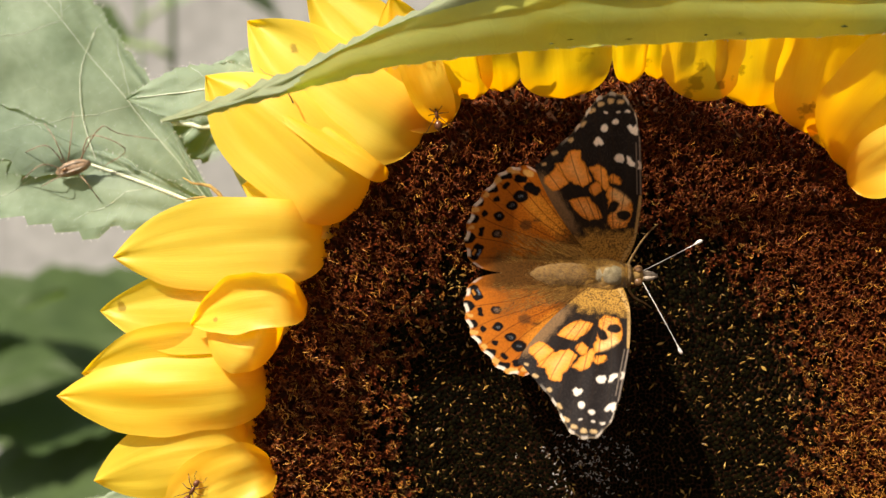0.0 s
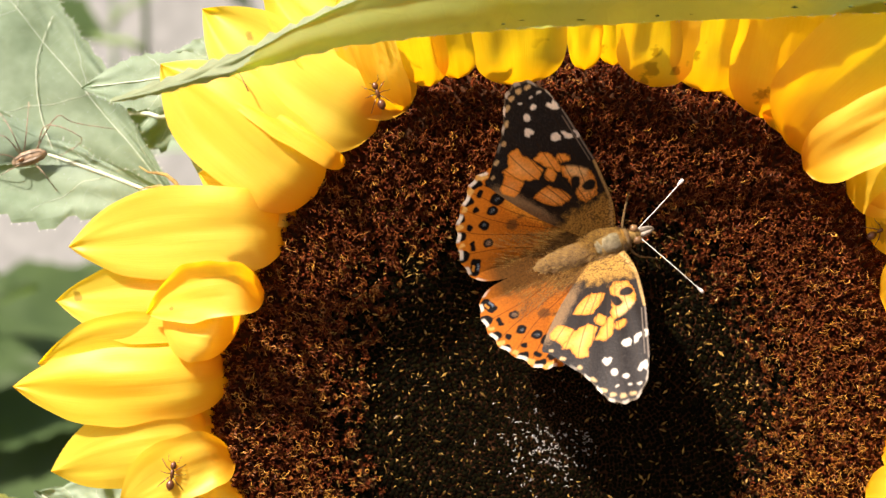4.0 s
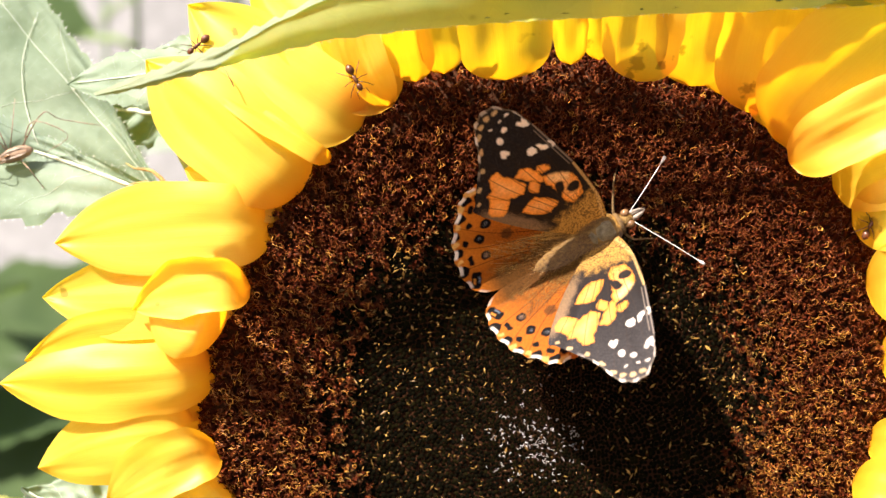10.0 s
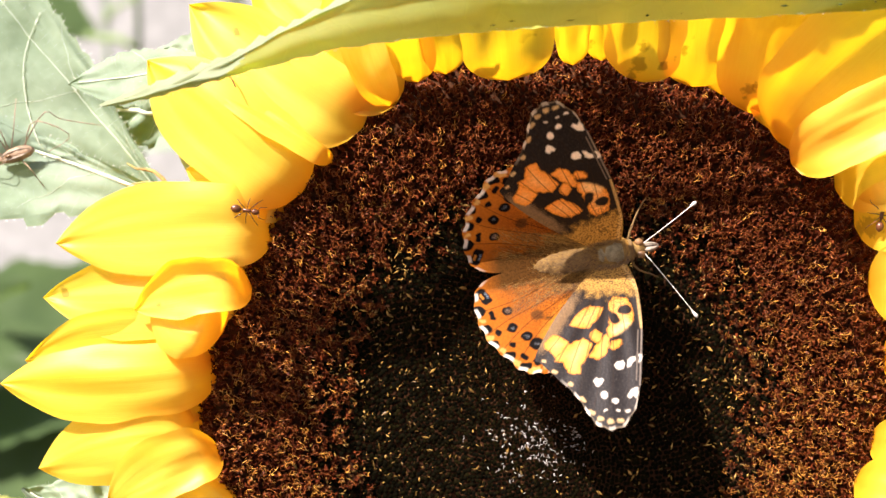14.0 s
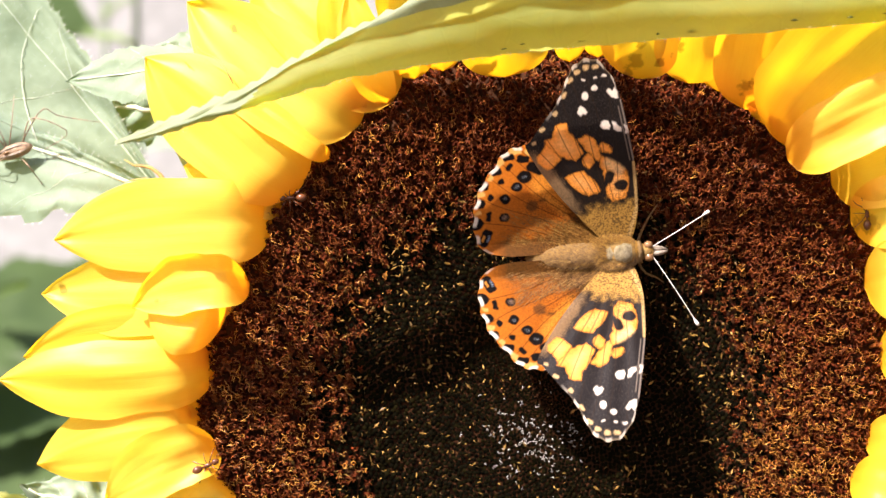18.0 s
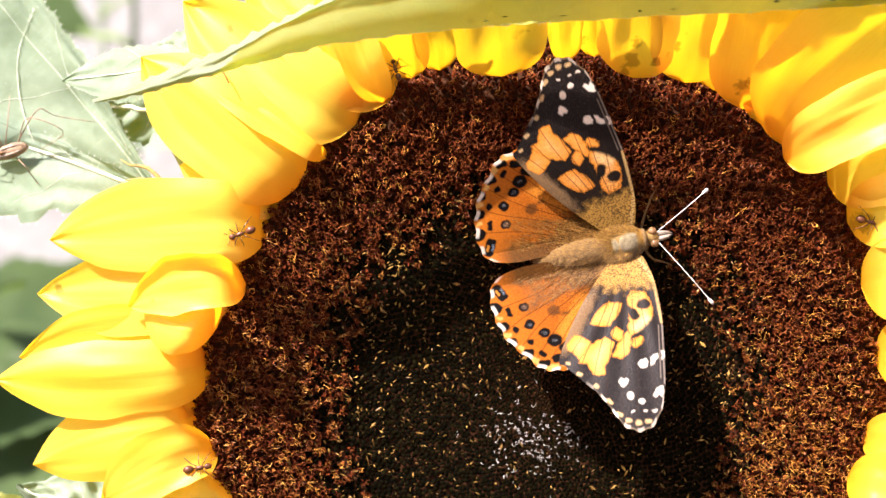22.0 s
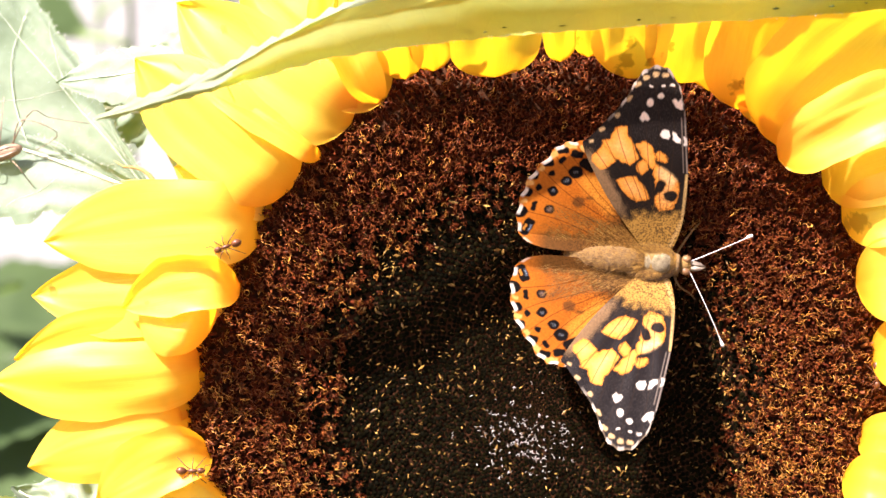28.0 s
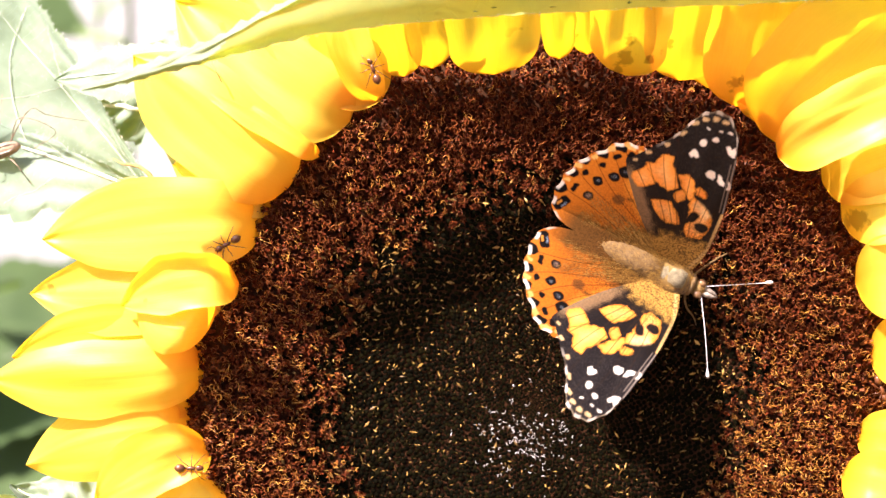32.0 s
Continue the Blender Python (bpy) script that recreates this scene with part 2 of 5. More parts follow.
# ---- mesh helpers ----
def mesh_of(name, verts, faces, material, smooth=True, uvs=None):
    me = bpy.data.meshes.new(name)
    me.from_pydata([tuple(v) for v in verts], [], faces)
    for m in material if isinstance(material, (list, tuple)) else [material]:
        me.materials.append(m)
    if smooth:
        me.polygons.foreach_set("use_smooth", [True] * len(me.polygons))
    if uvs is not None:
        layer = me.uv_layers.new(name="UVMap")
        loops = np.empty(len(me.loops), dtype=np.int32)
        me.loops.foreach_get("vertex_index", loops)
        layer.data.foreach_set("uv", np.asarray(uvs, dtype=np.float32)[loops].ravel())
    me.update()
    return me


def part(name, me, parent=None, label="", at=None):
    ob = new(name, me)
    if parent is not None:
        ob.parent = parent
    if at is not None:
        ob.location = at
    if label:
        ob["label"] = label
    return ob


def thing(name, label, category, at=(0, 0, 0), group="", kind=""):
    ob = new(name)
    ob.empty_display_size = 0.01
    ob.location = at
    return tagged(ob, label, category, group, kind)


def grid_faces(n, m, wrap=False):
    """Faces of n rows of m points."""
    f = []
    for i in range(n - 1):
        for j in range(m if wrap else m - 1):
            k = (j + 1) % m
            f.append((i * m + j, i * m + k, (i + 1) * m + k, (i + 1) * m + j))
    return f


def tube_data(points, radii, sides=6):
    pts = [Vector(p) for p in points]
    verts, faces = [], []
    for i, p in enumerate(pts):
        d = (pts[min(i + 1, len(pts) - 1)] - pts[max(i - 1, 0)]).normalized()
        a = d.cross(Vector((0.31, 0.17, 0.93))).normalized()
        b = d.cross(a)
        r = radii[i] if isinstance(radii, (list, tuple)) else radii
        for k in range(sides):
            q = 2 * math.pi * k / sides
            verts.append(p + (a * math.cos(q) + b * math.sin(q)) * r)
    faces = grid_faces(len(pts), sides, True)
    faces.append(tuple(range(sides))[::-1])
    faces.append(tuple((len(pts) - 1) * sides + k for k in range(sides)))
    return verts, faces


def tube(name, points, radii, material, sides=6):
    return mesh_of(name, *tube_data(points, radii, sides), material)


def smooth_line(points, n):
    """n points of a smooth line through the given ones."""
    p = np.asarray([tuple(q) for q in points], dtype=float)
    x = np.linspace(0, len(p) - 1, n)
    out = []
    for t in x:
        i = min(int(t), len(p) - 2)
        f = t - i
        a, b, c, d = p[max(i - 1, 0)], p[i], p[i + 1], p[min(i + 2, len(p) - 1)]
        out.append(0.5 * (2 * b + (c - a) * f + (2 * a - 5 * b + 4 * c - d) * f * f + (3 * b - a - 3 * c + d) * f ** 3))
    return out


def lathe_data(profile, axis_points, sides=14):
    """A rounded body: radii (across, height) along a line of points on x."""
    verts = []
    for (x, z), (ry, rz) in zip(axis_points, profile):
        for k in range(sides):
            q = 2 * math.pi * k / sides
            verts.append((x, ry * math.cos(q), z + rz * math.sin(q)))
    n = len(axis_points)
    faces = [tuple(reversed(f)) for f in grid_faces(n, sides, True)]
    faces.append(tuple(range(sides)))
    faces.append(tuple(range((n - 1) * sides, n * sides))[::-1])
    return verts, faces


# ---- setting ----
def ground():
    n = 40
    verts, faces = [], []
    for i in range(n + 1):
        for j in range(n + 1):
            a, b = (i / n * 2 - 1), (j / n * 2 - 1)
            x, y = 60 * a * abs(a), 60 * b * abs(b)
            verts.append((x, y, -0.01 + 0.012 * noise.noise((x * 3, y * 3, 0))))
    ob = new("ground", mesh_of("ground", verts, grid_faces(n + 1, n + 1), SOIL))
    tagged(ob, "dark bare garden soil under the flowers", "ground", kind="structure")


def slab(name, x0, x1, y0, y1, z0, z1, material):
    v = [(x, y, z) for x in (x0, x1) for y in (y0, y1) for z in (z0, z1)]
    f = [(0, 1, 3, 2), (4, 6, 7, 5), (0, 4, 5, 1), (2, 3, 7, 6), (0, 2, 6, 4), (1, 5, 7, 3)]
    return mesh_of(name, v, f, material, False)


def leaf_data(base, tip, wide_a, wide_b, normal, teeth=0, arch=0.0, fold=0.0, sag=0.0, n=46, m=20, seed=0, wave=1.0, heart=0.35, ripple=0.5):
    """A pointed, toothed blade in mm, from base to tip; wide_a and wide_b are the half widths on its two sides."""
    base, tip, normal = Vector(base), Vector(tip), Vector(normal).normalized()
    ax = tip - base
    size = ax.length
    fwd = ax.normalized()
    side = normal.cross(fwd).normalized()
    nor = fwd.cross(side).normalized()
    verts, uvs = [], []
    for i in range(n):
        s = i / (n - 1)
        prof = (math.sin(math.pi * min(1, s / 0.62) / 2) ** 0.6 if s < 0.31 else 1.0)
        prof *= max(0.0, 1 - max(0, (s - heart) / (1 - heart)) ** 1.6) if s > heart else (0.55 + 0.45 * s / heart)
        for j in range(m):
            t = j / (m - 1) * 2 - 1
            half = (wide_a if t > 0 else wide_b) * prof
            edge = abs(t) ** 6
            if teeth:
                half *= 1 + 0.07 * edge * ((s * teeth) % 1.0 - 0.5) * 2
            p = base + fwd * (s * size) + side * (t * half)
            bump_ = wave * 2.2 * noise.noise((s * 5 + seed * 7.3, t * 2.4, seed)) + wave * ripple * math.cos(s * 34 - abs(t) * 7) * (1 - edge)
            p += nor * (arch * 4 * s * (1 - s) + fold * abs(t) * half + sag * s * s + bump_)
            verts.append(p)
            uvs.append((t, s))
    return verts, grid_faces(n, m), uvs, (base, fwd, side, nor, size)


def blade(name, parent, material, label, base, tip, wide_a, wide_b, normal, veins=7, hairs=0, foot=None, rib_size=0.8, extra=(), **kw):
    """A leaf with its midrib, side veins and hairy margin, given in the plan."""
    m = kw.get("m", 20)
    n = kw.get("n", 46)
    verts, faces, uvs, _ = leaf_data(base, tip, wide_a, wide_b, normal, **kw)
    world_v = [spot(*v) for v in verts]
    ob = part(name, mesh_of(name, world_v, faces, material, True, uvs), parent, label, foot)
    mid = [verts[i * m + m // 2] for i in range(n)]
    nor = Vector(normal).normalized()
    rib = [spot(*(p + nor * 0.08)) for p in mid[:-1:3]]
    part("midrib", tube("midrib", rib, [0.001 * rib_size * (1 - 0.85 * i / len(rib)) for i in range(len(rib))], VEIN, 6), ob, "pale hairy midrib")
    for k in range(veins):
        s = 0.06 + 0.8 * k / max(1, veins)
        for sg in (1, -1):
            pts = []
            for q in range(8):
                tt = q / 7
                i = min(n - 1, int((s + 0.16 * tt) * (n - 1)))
                j = int(round((m - 1) / 2 + sg * tt * (m - 1) / 2 * 0.92))
                pts.append(spot(*(verts[i * m + j] + nor * 0.03)))
            part("side_vein", tube("side_vein", pts, [0.00006 * (1 - 0.7 * q / 7) for q in range(8)], VEIN, 5), ob)
    for run in extra:        # stout veins along a line of the plan
        pts = []
        for u, v in smooth_line(run, 40):
            p = min(verts, key=lambda q: (q.x - u) ** 2 + (q.y - v) ** 2)
            pts.append(spot(u, v, p.z + 0.30))
        part("vein", tube("vein", pts, [0.00011 - 0.0000015 * q for q in range(40)], VEIN, 7), ob, "stout pale vein")
    if hairs:
        rnd = random.Random(len(name) + hairs)
        hv, hf = [], []
        for _ in range(hairs):
            i = rnd.randrange(2, n - 2)
            j = rnd.choice((0, m - 1)) if rnd.random() < 0.45 else rnd.randrange(1, m - 1)
            p = verts[i * m + j]
            out = (p - mid[i]).normalized() if j in (0, m - 1) else Vector((0.3, 0.5, 0.6))
            d = (out + Vector((rnd.uniform(-.6, .6), rnd.uniform(-.6, .6), rnd.uniform(-.2, .9)))).normalized() * rnd.uniform(0.3, 0.95)
            side = d.cross(Vector((0.2, 0.3, 0.9))).normalized() * 0.008
            o = len(hv)
            hv += [spot(*(p + side)), spot(*(p - side)), spot(*(p + d))]
            hf.append((o, o + 1, o + 2))
        tagged(part("hairs", mesh_of("hairs", hv, hf, HAIR), ob, "fine white hairs on the margin"), kind="stuff")
    return ob


# ---- sunflower ----
DISC = (18.2, -28.1)       # middle of the disc in the plan
RIM = 61.5


def disc_height(r):
    """The face of the disc: a shallow dish with a raised ring and a rounded rim."""
    x = r / RIM
    return 6.6 * x * x - 3.0 - 5.5 * max(0, x - 0.90) ** 2 / 0.01


def petal(u0, v0, u1, v1, width, w0, w1, lift=3.0, bend=0.0, cup=1.0, nose=0.2, fold=0.0, roll=0.0, drop=5.2, n=30, m=25):
    """One ray floret from its round claw (u0, v0) to its point (u1, v1)."""
    a, b = Vector((u0, v0)), Vector((u1, v1))
    ax = b - a
    size = ax.length
    fwd = ax.normalized()
    side = Vector((-fwd.y, fwd.x))
    seed = u0 * 1.7 + v0 * 0.9
    verts, uvs = [], []
    for i in range(n):
        s = (i / (n - 1)) ** 1.15
        e = min(1.0, s / nose)
        prof = math.sqrt(max(0.0, 1 - (1 - e) ** 2)) * 0.86 + 0.14 * min(1, s / 0.5)
        prof = max(prof, 0.05)
        prof *= max(0.0, 1 - max(0.0, (s - 0.52) / 0.48) ** 2.4)
        for j in range(m):
            t = j / (m - 1) * 2 - 1
            c = a + fwd * (s * size) + side * (bend * 4 * s * (1 - s) * size + t * width * 0.5 * prof)
            ragged = 0.5 * noise.noise((s * 6 + seed, t * 2, 3)) * abs(t) * prof
            c += side * ragged
            w = w0 + (w1 - w0) * s + lift * math.sin(math.pi * min(1, s) ** 0.75) - drop * (1 - e) ** 1.9
            w += cup * (t * t - 0.4) * (0.5 + prof * 0.5) + fold * abs(t - 0.15) * prof + roll * t
            w += 0.42 * min(1.0, width / 13) * math.cos(t * 4.2 + seed * 2.1 + s * 1.5) * prof * min(1, s * 3) * (1 - 0.5 * s)
            for crease in (-0.42 + 0.2 * math.sin(seed), 0.05, 0.5 + 0.2 * math.sin(seed * 3)):
                w -= 0.17 * min(1.0, width / 13) * math.exp(-((t - crease * (1 - 0.4 * s)) / 0.10) ** 2) * prof * min(1, s * 2.5)
            w += 0.10 * min(1.0, width / 13) * math.cos(t * 9.5 + seed) * (1 - 0.6 * s) * prof
            w += 1.0 * noise.noise((s * 2.6 + seed, t * 1.3, 1)) * min(1, s * 4)
            verts.append(spot(c.x, c.y, w))
            uvs.append(((t + 1) / 2 * width / 14 + seed, s))
    return part("petal", mesh_of("petal", verts, [tuple(reversed(f)) for f in grid_faces(n, m)], PETAL, True, uvs), SUNFLOWER, "", -FOOT)


def floret_shape(kind, seed):
    """One disc floret in mm, standing on z = 0; parts of two colours: (verts, faces, slots)."""
    rnd = random.Random(seed)
    verts, faces, slots = [], [], []

    def add(v, f, slot):
        o = len(verts)
        verts.extend(v)
        faces.extend([tuple(i + o for i in q) for q in f])
        slots.extend([slot] * len(f))

    if kind == "bud":
        tall = rnd.uniform(0.2, 0.36)
        rings = [(0.66, 0.0), (0.64, 0.5 * tall), (0.46 + rnd.uniform(-.12, .10), 0.95 * tall), (0.05, rnd.uniform(1.0, 1.5) * tall)]
        v = [(r * math.cos(q * math.pi / 3), r * math.sin(q * math.pi / 3), z) for r, z in rings for q in range(6)]
        add(v, grid_faces(4, 6, True) + [tuple(range(18, 24))], 0)
        return verts, faces, slots
    tall = rnd.uniform(1.1, 2.2)
    turn = rnd.uniform(0, 6.28)
    lean = (rnd.uniform(-.5, .5), rnd.uniform(-.5, .5))
    ring = [(0.30, 0.0, 0.0), (0.36, 0.5 * tall, 0.3), (0.46, tall, 1.0)]
    v = [(r * math.cos(turn + q * 1.2566) + lean[0] * k, r * math.sin(turn + q * 1.2566) + lean[1] * k, z) for r, z, k in ring for q in range(5)]
    add(v, grid_faces(3, 5, True), 0)
    v = [(r * math.cos(turn + q * 1.2566) + lean[0], r * math.sin(turn + q * 1.2566) + lean[1], tall + z + 0.1 * math.sin(q * 2.6 + turn)) for r, z in ((0.45, 0.0), (0.56, 0.12), (0.53, 0.17)) for q in range(5)]
    add([(p[0] + rnd.uniform(-.09, .09), p[1] + rnd.uniform(-.09, .09), p[2] + rnd.uniform(-.2, .2)) for p in v], [q for q in grid_faces(3, 5, True) if rnd.random() < 0.55], 1)          # the curled rim
    for q in range(5):           # the withered lobes of the corolla
        if rnd.random() < 0.45:
            continue
        a = turn + q * 1.2566
        x, y = 0.46 * math.cos(a) + lean[0], 0.46 * math.sin(a) + lean[1]
        sx, sy = -math.sin(a) * 0.17, math.cos(a) * 0.17
        o1, d1 = rnd.uniform(0.15, 0.5), rnd.uniform(-0.1, 0.5)
        ex, ey = x + math.cos(a) * o1, y + math.sin(a) * o1
        add([(x - sx, y - sy, tall), (x + sx, y + sy, tall), (ex + sx * .7, ey + sy * .7, tall + d1), (ex - sx * .7, ey - sy * .7, tall + d1), (ex + math.cos(a) * .18, ey + math.sin(a) * .18, tall + d1 - 0.35)],
            [(0, 1, 2, 3), (3, 2, 4)], 0)
    arms = rnd.choice((1, 2, 2)) if kind == "open" else rnd.choice((0, 0, 1))
    base = rnd.choice((0.0, 0.0, 3.14))
    for q in range(arms):        # the curled arms of the stigma, along the ray
        a = base + q * 3.14 + rnd.gauss(0, 0.6)
        rad = rnd.uniform(0.22, 0.42)
        sweep = rnd.uniform(3.3, 5.6)
        drift = rnd.uniform(-0.5, 0.5)
        thick = rnd.uniform(0.8, 1.25)
        reach = rnd.choice((0.05, 0.2, 0.5))
        pts = []
        for k in range(7):
            ang = k / 6 * sweep
            out = rad * (1 - math.cos(ang)) + 0.06 + reach * k / 6
            tw = a + k / 6 * drift
            pts.append((lean[0] + math.cos(tw) * out, lean[1] + math.sin(tw) * out, tall + 0.3 + rad * math.sin(ang) * 0.8))
        add(*tube_data(pts, [r * thick for r in (0.04, 0.05, 0.052, 0.052, 0.05, 0.042, 0.02)], 4), 1)
    return verts, faces, slots


def florets():
    """All florets in the spiral order in which they grow."""
    rnd = random.Random(5)
    shapes = {k: [floret_shape(k, 11 * i + 3) for i in range(10)] for k in ("bud", "spent", "open")}
    golden = math.pi * (3 - math.sqrt(5))
    total = 15500
    power = 0.75
    data = {"bud": ([], [], []), "open": ([], [], [])}
    single = []
    for i in range(total):
        r = RIM * 1.04 * ((i + 0.5) / total) ** power
        a = i * golden
        gap = math.sqrt(2 * math.pi * r * power * r / (i + 0.5))      # room for each
        x, y = r * math.cos(a) + rnd.gauss(0, .12), r * math.sin(a) + rnd.gauss(0, .12)
        inner = 38.5 + 2.6 * noise.noise((x * 0.09, y * 0.09, 4))
        blend_in = (r - inner + 6.5) / 14.0
        if rnd.random() > blend_in:
            kind, size = "bud", 0.84 * gap
        else:
            kind, size = ("open", 1.0) if rnd.random() < 0.62 else ("spent", 1.0)
            size *= 0.72 + 0.28 * min(1.0, max(0.0, blend_in))
        gold = kind == "bud" and rnd.random() < (0.13 if r > inner - 4 else 0.006)
        if gold:
            size *= 0.45
        shape = rnd.choice(shapes[kind])
        slope = (disc_height(r + 0.5) - disc_height(r - 0.5))
        m = Matrix.Translation((DISC[0] + x, DISC[1] + y, disc_height(min(r, RIM)) - 0.2))
        tilt = -math.atan(slope) * 0.8 + (0.35 * (r / RIM) ** 3)
        m = m @ Matrix.Rotation(a, 4, "Z") @ Matrix.Rotation(tilt, 4, "Y")
        m = m @ Matrix.Rotation(rnd.uniform(-.45, .45), 4, "X") @ Matrix.Rotation(rnd.uniform(-.3, .3), 4, "Y") @ Matrix.Rotation(rnd.gauss(0, 0.55), 4, "Z") @ Matrix.Scale(size * (rnd.uniform(0.85, 1.15) if kind == "bud" else rnd.uniform(0.75, 1.25)), 4)
        if kind != "bud" and 44 < r < 58 and 0.35 < (a % 6.2832) < 1.75 and len(single) < 280:
            single.append((kind, shapes[kind].index(shape), m))
            continue
        v, f, s = data["bud" if kind == "bud" else "open"]
        o = len(v)
        v.extend([m @ Vector(p) for p in shape[0]])
        f.extend([tuple(k + o for k in q) for q in shape[1]])
        # more gold florets by angle; the left term also paints in sunlit brightness
        gold_share = 0.20 - 0.14 * math.sin(a) + 0.22 * max(0.0, -math.cos(a)) + 0.6 * max(0.0, math.cos(a - 5.5)) ** 1.5 + 0.35 * max(0.0, math.cos(a)) * max(0.0, 1 - abs(r - inner - 3) / 5)
        bright = 2 if rnd.random() < gold_share else 1
        dull = 1 if rnd.random() < 0.6 * gold_share - 0.08 else 0
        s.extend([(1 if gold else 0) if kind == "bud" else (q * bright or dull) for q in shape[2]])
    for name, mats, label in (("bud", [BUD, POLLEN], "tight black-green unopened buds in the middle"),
                              ("open", [FLORET, STIGMA, GOLD_STIGMA], "withered brown florets with curled rusty stigmas")):
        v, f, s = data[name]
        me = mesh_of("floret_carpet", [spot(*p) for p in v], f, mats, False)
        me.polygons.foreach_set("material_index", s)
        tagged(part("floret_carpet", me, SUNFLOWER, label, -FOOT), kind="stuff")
    v, f = [], []
    for _ in range(3600):        # curled scraps of dry chaff lying between the buds
        r, a = 46 * math.sqrt(rnd.random()), rnd.uniform(0, 6.2832)
        if rnd.random() > 0.25 + 0.75 * r / 40 + 0.3 * math.sin(a):
            continue
        c = Vector((DISC[0] + r * math.cos(a), DISC[1] + r * math.sin(a), disc_height(r) + rnd.uniform(0.5, 1.1)))
        size, turn = rnd.uniform(0.12, 0.46) * (1.8 if rnd.random() < 0.18 else 1), rnd.uniform(0, 6.28)
        d = Vector((math.cos(turn), math.sin(turn), rnd.uniform(-.3, .9)))
        e = Vector((-d.y, d.x, rnd.uniform(-.6, .6))) * rnd.uniform(0.16, 0.4)
        o = len(v)
        v += [c - d * size, c + e * size + Vector((0, 0, 0.15)), c + d * size * 0.4 + Vector((0, 0, 0.25)), c + d * size, c - e * size]
        f += [(o, o + 4, o + 2, o + 1), (o + 1, o + 2, o + 3), (o + 4, o + 3, o + 2)]
    tagged(part("chaff", mesh_of("chaff", [spot(*p) for p in v], f, POLLEN, False), SUNFLOWER, "scattered golden scraps of dry chaff", -FOOT), kind="stuff")
    v, f = [], []
    for _ in range(170):         # bleached curls in the very middle
        c = Vector((DISC[0] - 2 + rnd.gauss(0, 5.0), DISC[1] - 6.5 + rnd.gauss(0, 4.2), 0))
        c.z = disc_height(math.hypot(c.x - DISC[0], c.y - DISC[1])) + rnd.uniform(0.7, 1.2)
        size, turn = rnd.uniform(0.18, 0.55), rnd.uniform(0, 6.28)
        pts = [c + Vector((math.cos(turn + q * 0.7) * size * q * 0.45, math.sin(turn + q * 0.7) * size * q * 0.45, 0.12 * q)) for q in range(4)]
        o = len(v)
        pv, pf = tube_data(pts, [0.036, 0.045, 0.04, 0.016], 3)
        v += pv
        f += [tuple(k + o for k in q) for q in pf]
    tagged(part("bleached_chaff", mesh_of("bleached_chaff", [spot(*p) for p in v], f, PALE_SCALE), SUNFLOWER, "bleached white curls in the middle of the disc", -FOOT), kind="stuff")
    made = {}
    for kind, i, m in single:
        if (kind, i) not in made:
            v, f, s = shapes[kind][i]
            me = mesh_of("floret", [Vector(p) * 0.001 for p in v], f, [FLORET, STIGMA])
            me.polygons.foreach_set("material_index", s)
            made[kind, i] = me
        ob = part("floret", made[kind, i], SUNFLOWER)
        turn = m.to_quaternion().to_matrix().to_4x4()
        base = pose(0, 0, 0, 90, 0, 0)
        ob.matrix_basis = Matrix.Translation(spot(*m.translation) - FOOT) @ base @ turn @ Matrix.Scale(m.median_scale, 4)


def flower_body():
    n, sides = 26, 72
    verts = []
    for i in range(n):
        # widened past the rim as a dark fill for shaded gaps under the petals
        r = RIM * 1.10 * i / (n - 1)
        for k in range(sides):
            q = 2 * math.pi * k / sides
            verts.append(spot(DISC[0] + r * math.cos(q), DISC[1] + r * math.sin(q), disc_height(min(r, RIM)) - 0.9))
    part("disc", mesh_of("disc", verts, grid_faces(n, sides, True), SEED_BED), SUNFLOWER, "dark seed bed", -FOOT)
    # the green back of the head, running into the stem
    rings = [(67.4, -3.6), (66.0, -7), (58, -13), (44, -20), (26, -27), (14, -34), (9.5, -44)]
    verts = [spot(DISC[0] + r * math.cos(2 * math.pi * k / 48), DISC[1] + r * math.sin(2 * math.pi * k / 48), w) for r, w in rings for k in range(48)]
    part("calyx", mesh_of("calyx", verts, [tuple(reversed(f)) for f in grid_faces(len(rings), 48, True)], BRACT), SUNFLOWER, "green calyx behind the disc", -FOOT)
    c = spot(DISC[0], DISC[1], -40)
    line = smooth_line([c, c + Vector((0, 0.022, 0.004)), c + Vector((0, 0.036, -0.03)), Vector((c.x * 0.6, 0.078, 1.25)), Vector((0.004, 0.074, 0.7)), Vector((0, 0.075, -0.02))], 40)
    part("stem", tube("stem", line, [0.0095 + 0.004 * i / 39 for i in range(40)], STEM, 12), SUNFLOWER, "thick hairy green stem", -FOOT)
    # pointed bracts round the back
    for k in range(26):
        q = 2 * math.pi * k / 26 + 0.13 * math.sin(k * 5)
        out = Vector((math.cos(q), math.sin(q), 0))
        p0 = Vector((DISC[0], DISC[1], -8)) + out * 60
        p1 = p0 + out * (18 + 5 * math.sin(k * 3.1)) + Vector((0, 0, -6 + 3 * math.sin(k * 1.7)))
        verts, faces, uvs, _ = leaf_data(p0, p1, 6, 6, (0, 0, 1), n=12, m=7, seed=k, wave=0.3, heart=0.2)
        part("bract", mesh_of("bract", [spot(*v) for v in verts], faces, BRACT, True, uvs), SUNFLOWER, "", -FOOT)


ground()
wall = new("wall_white", slab("wall_white", -6, 6, 3.2, 3.45, -0.02, 3.2, PLASTER))
tagged(wall, "white plastered garden wall behind the plants", "wall", kind="structure")

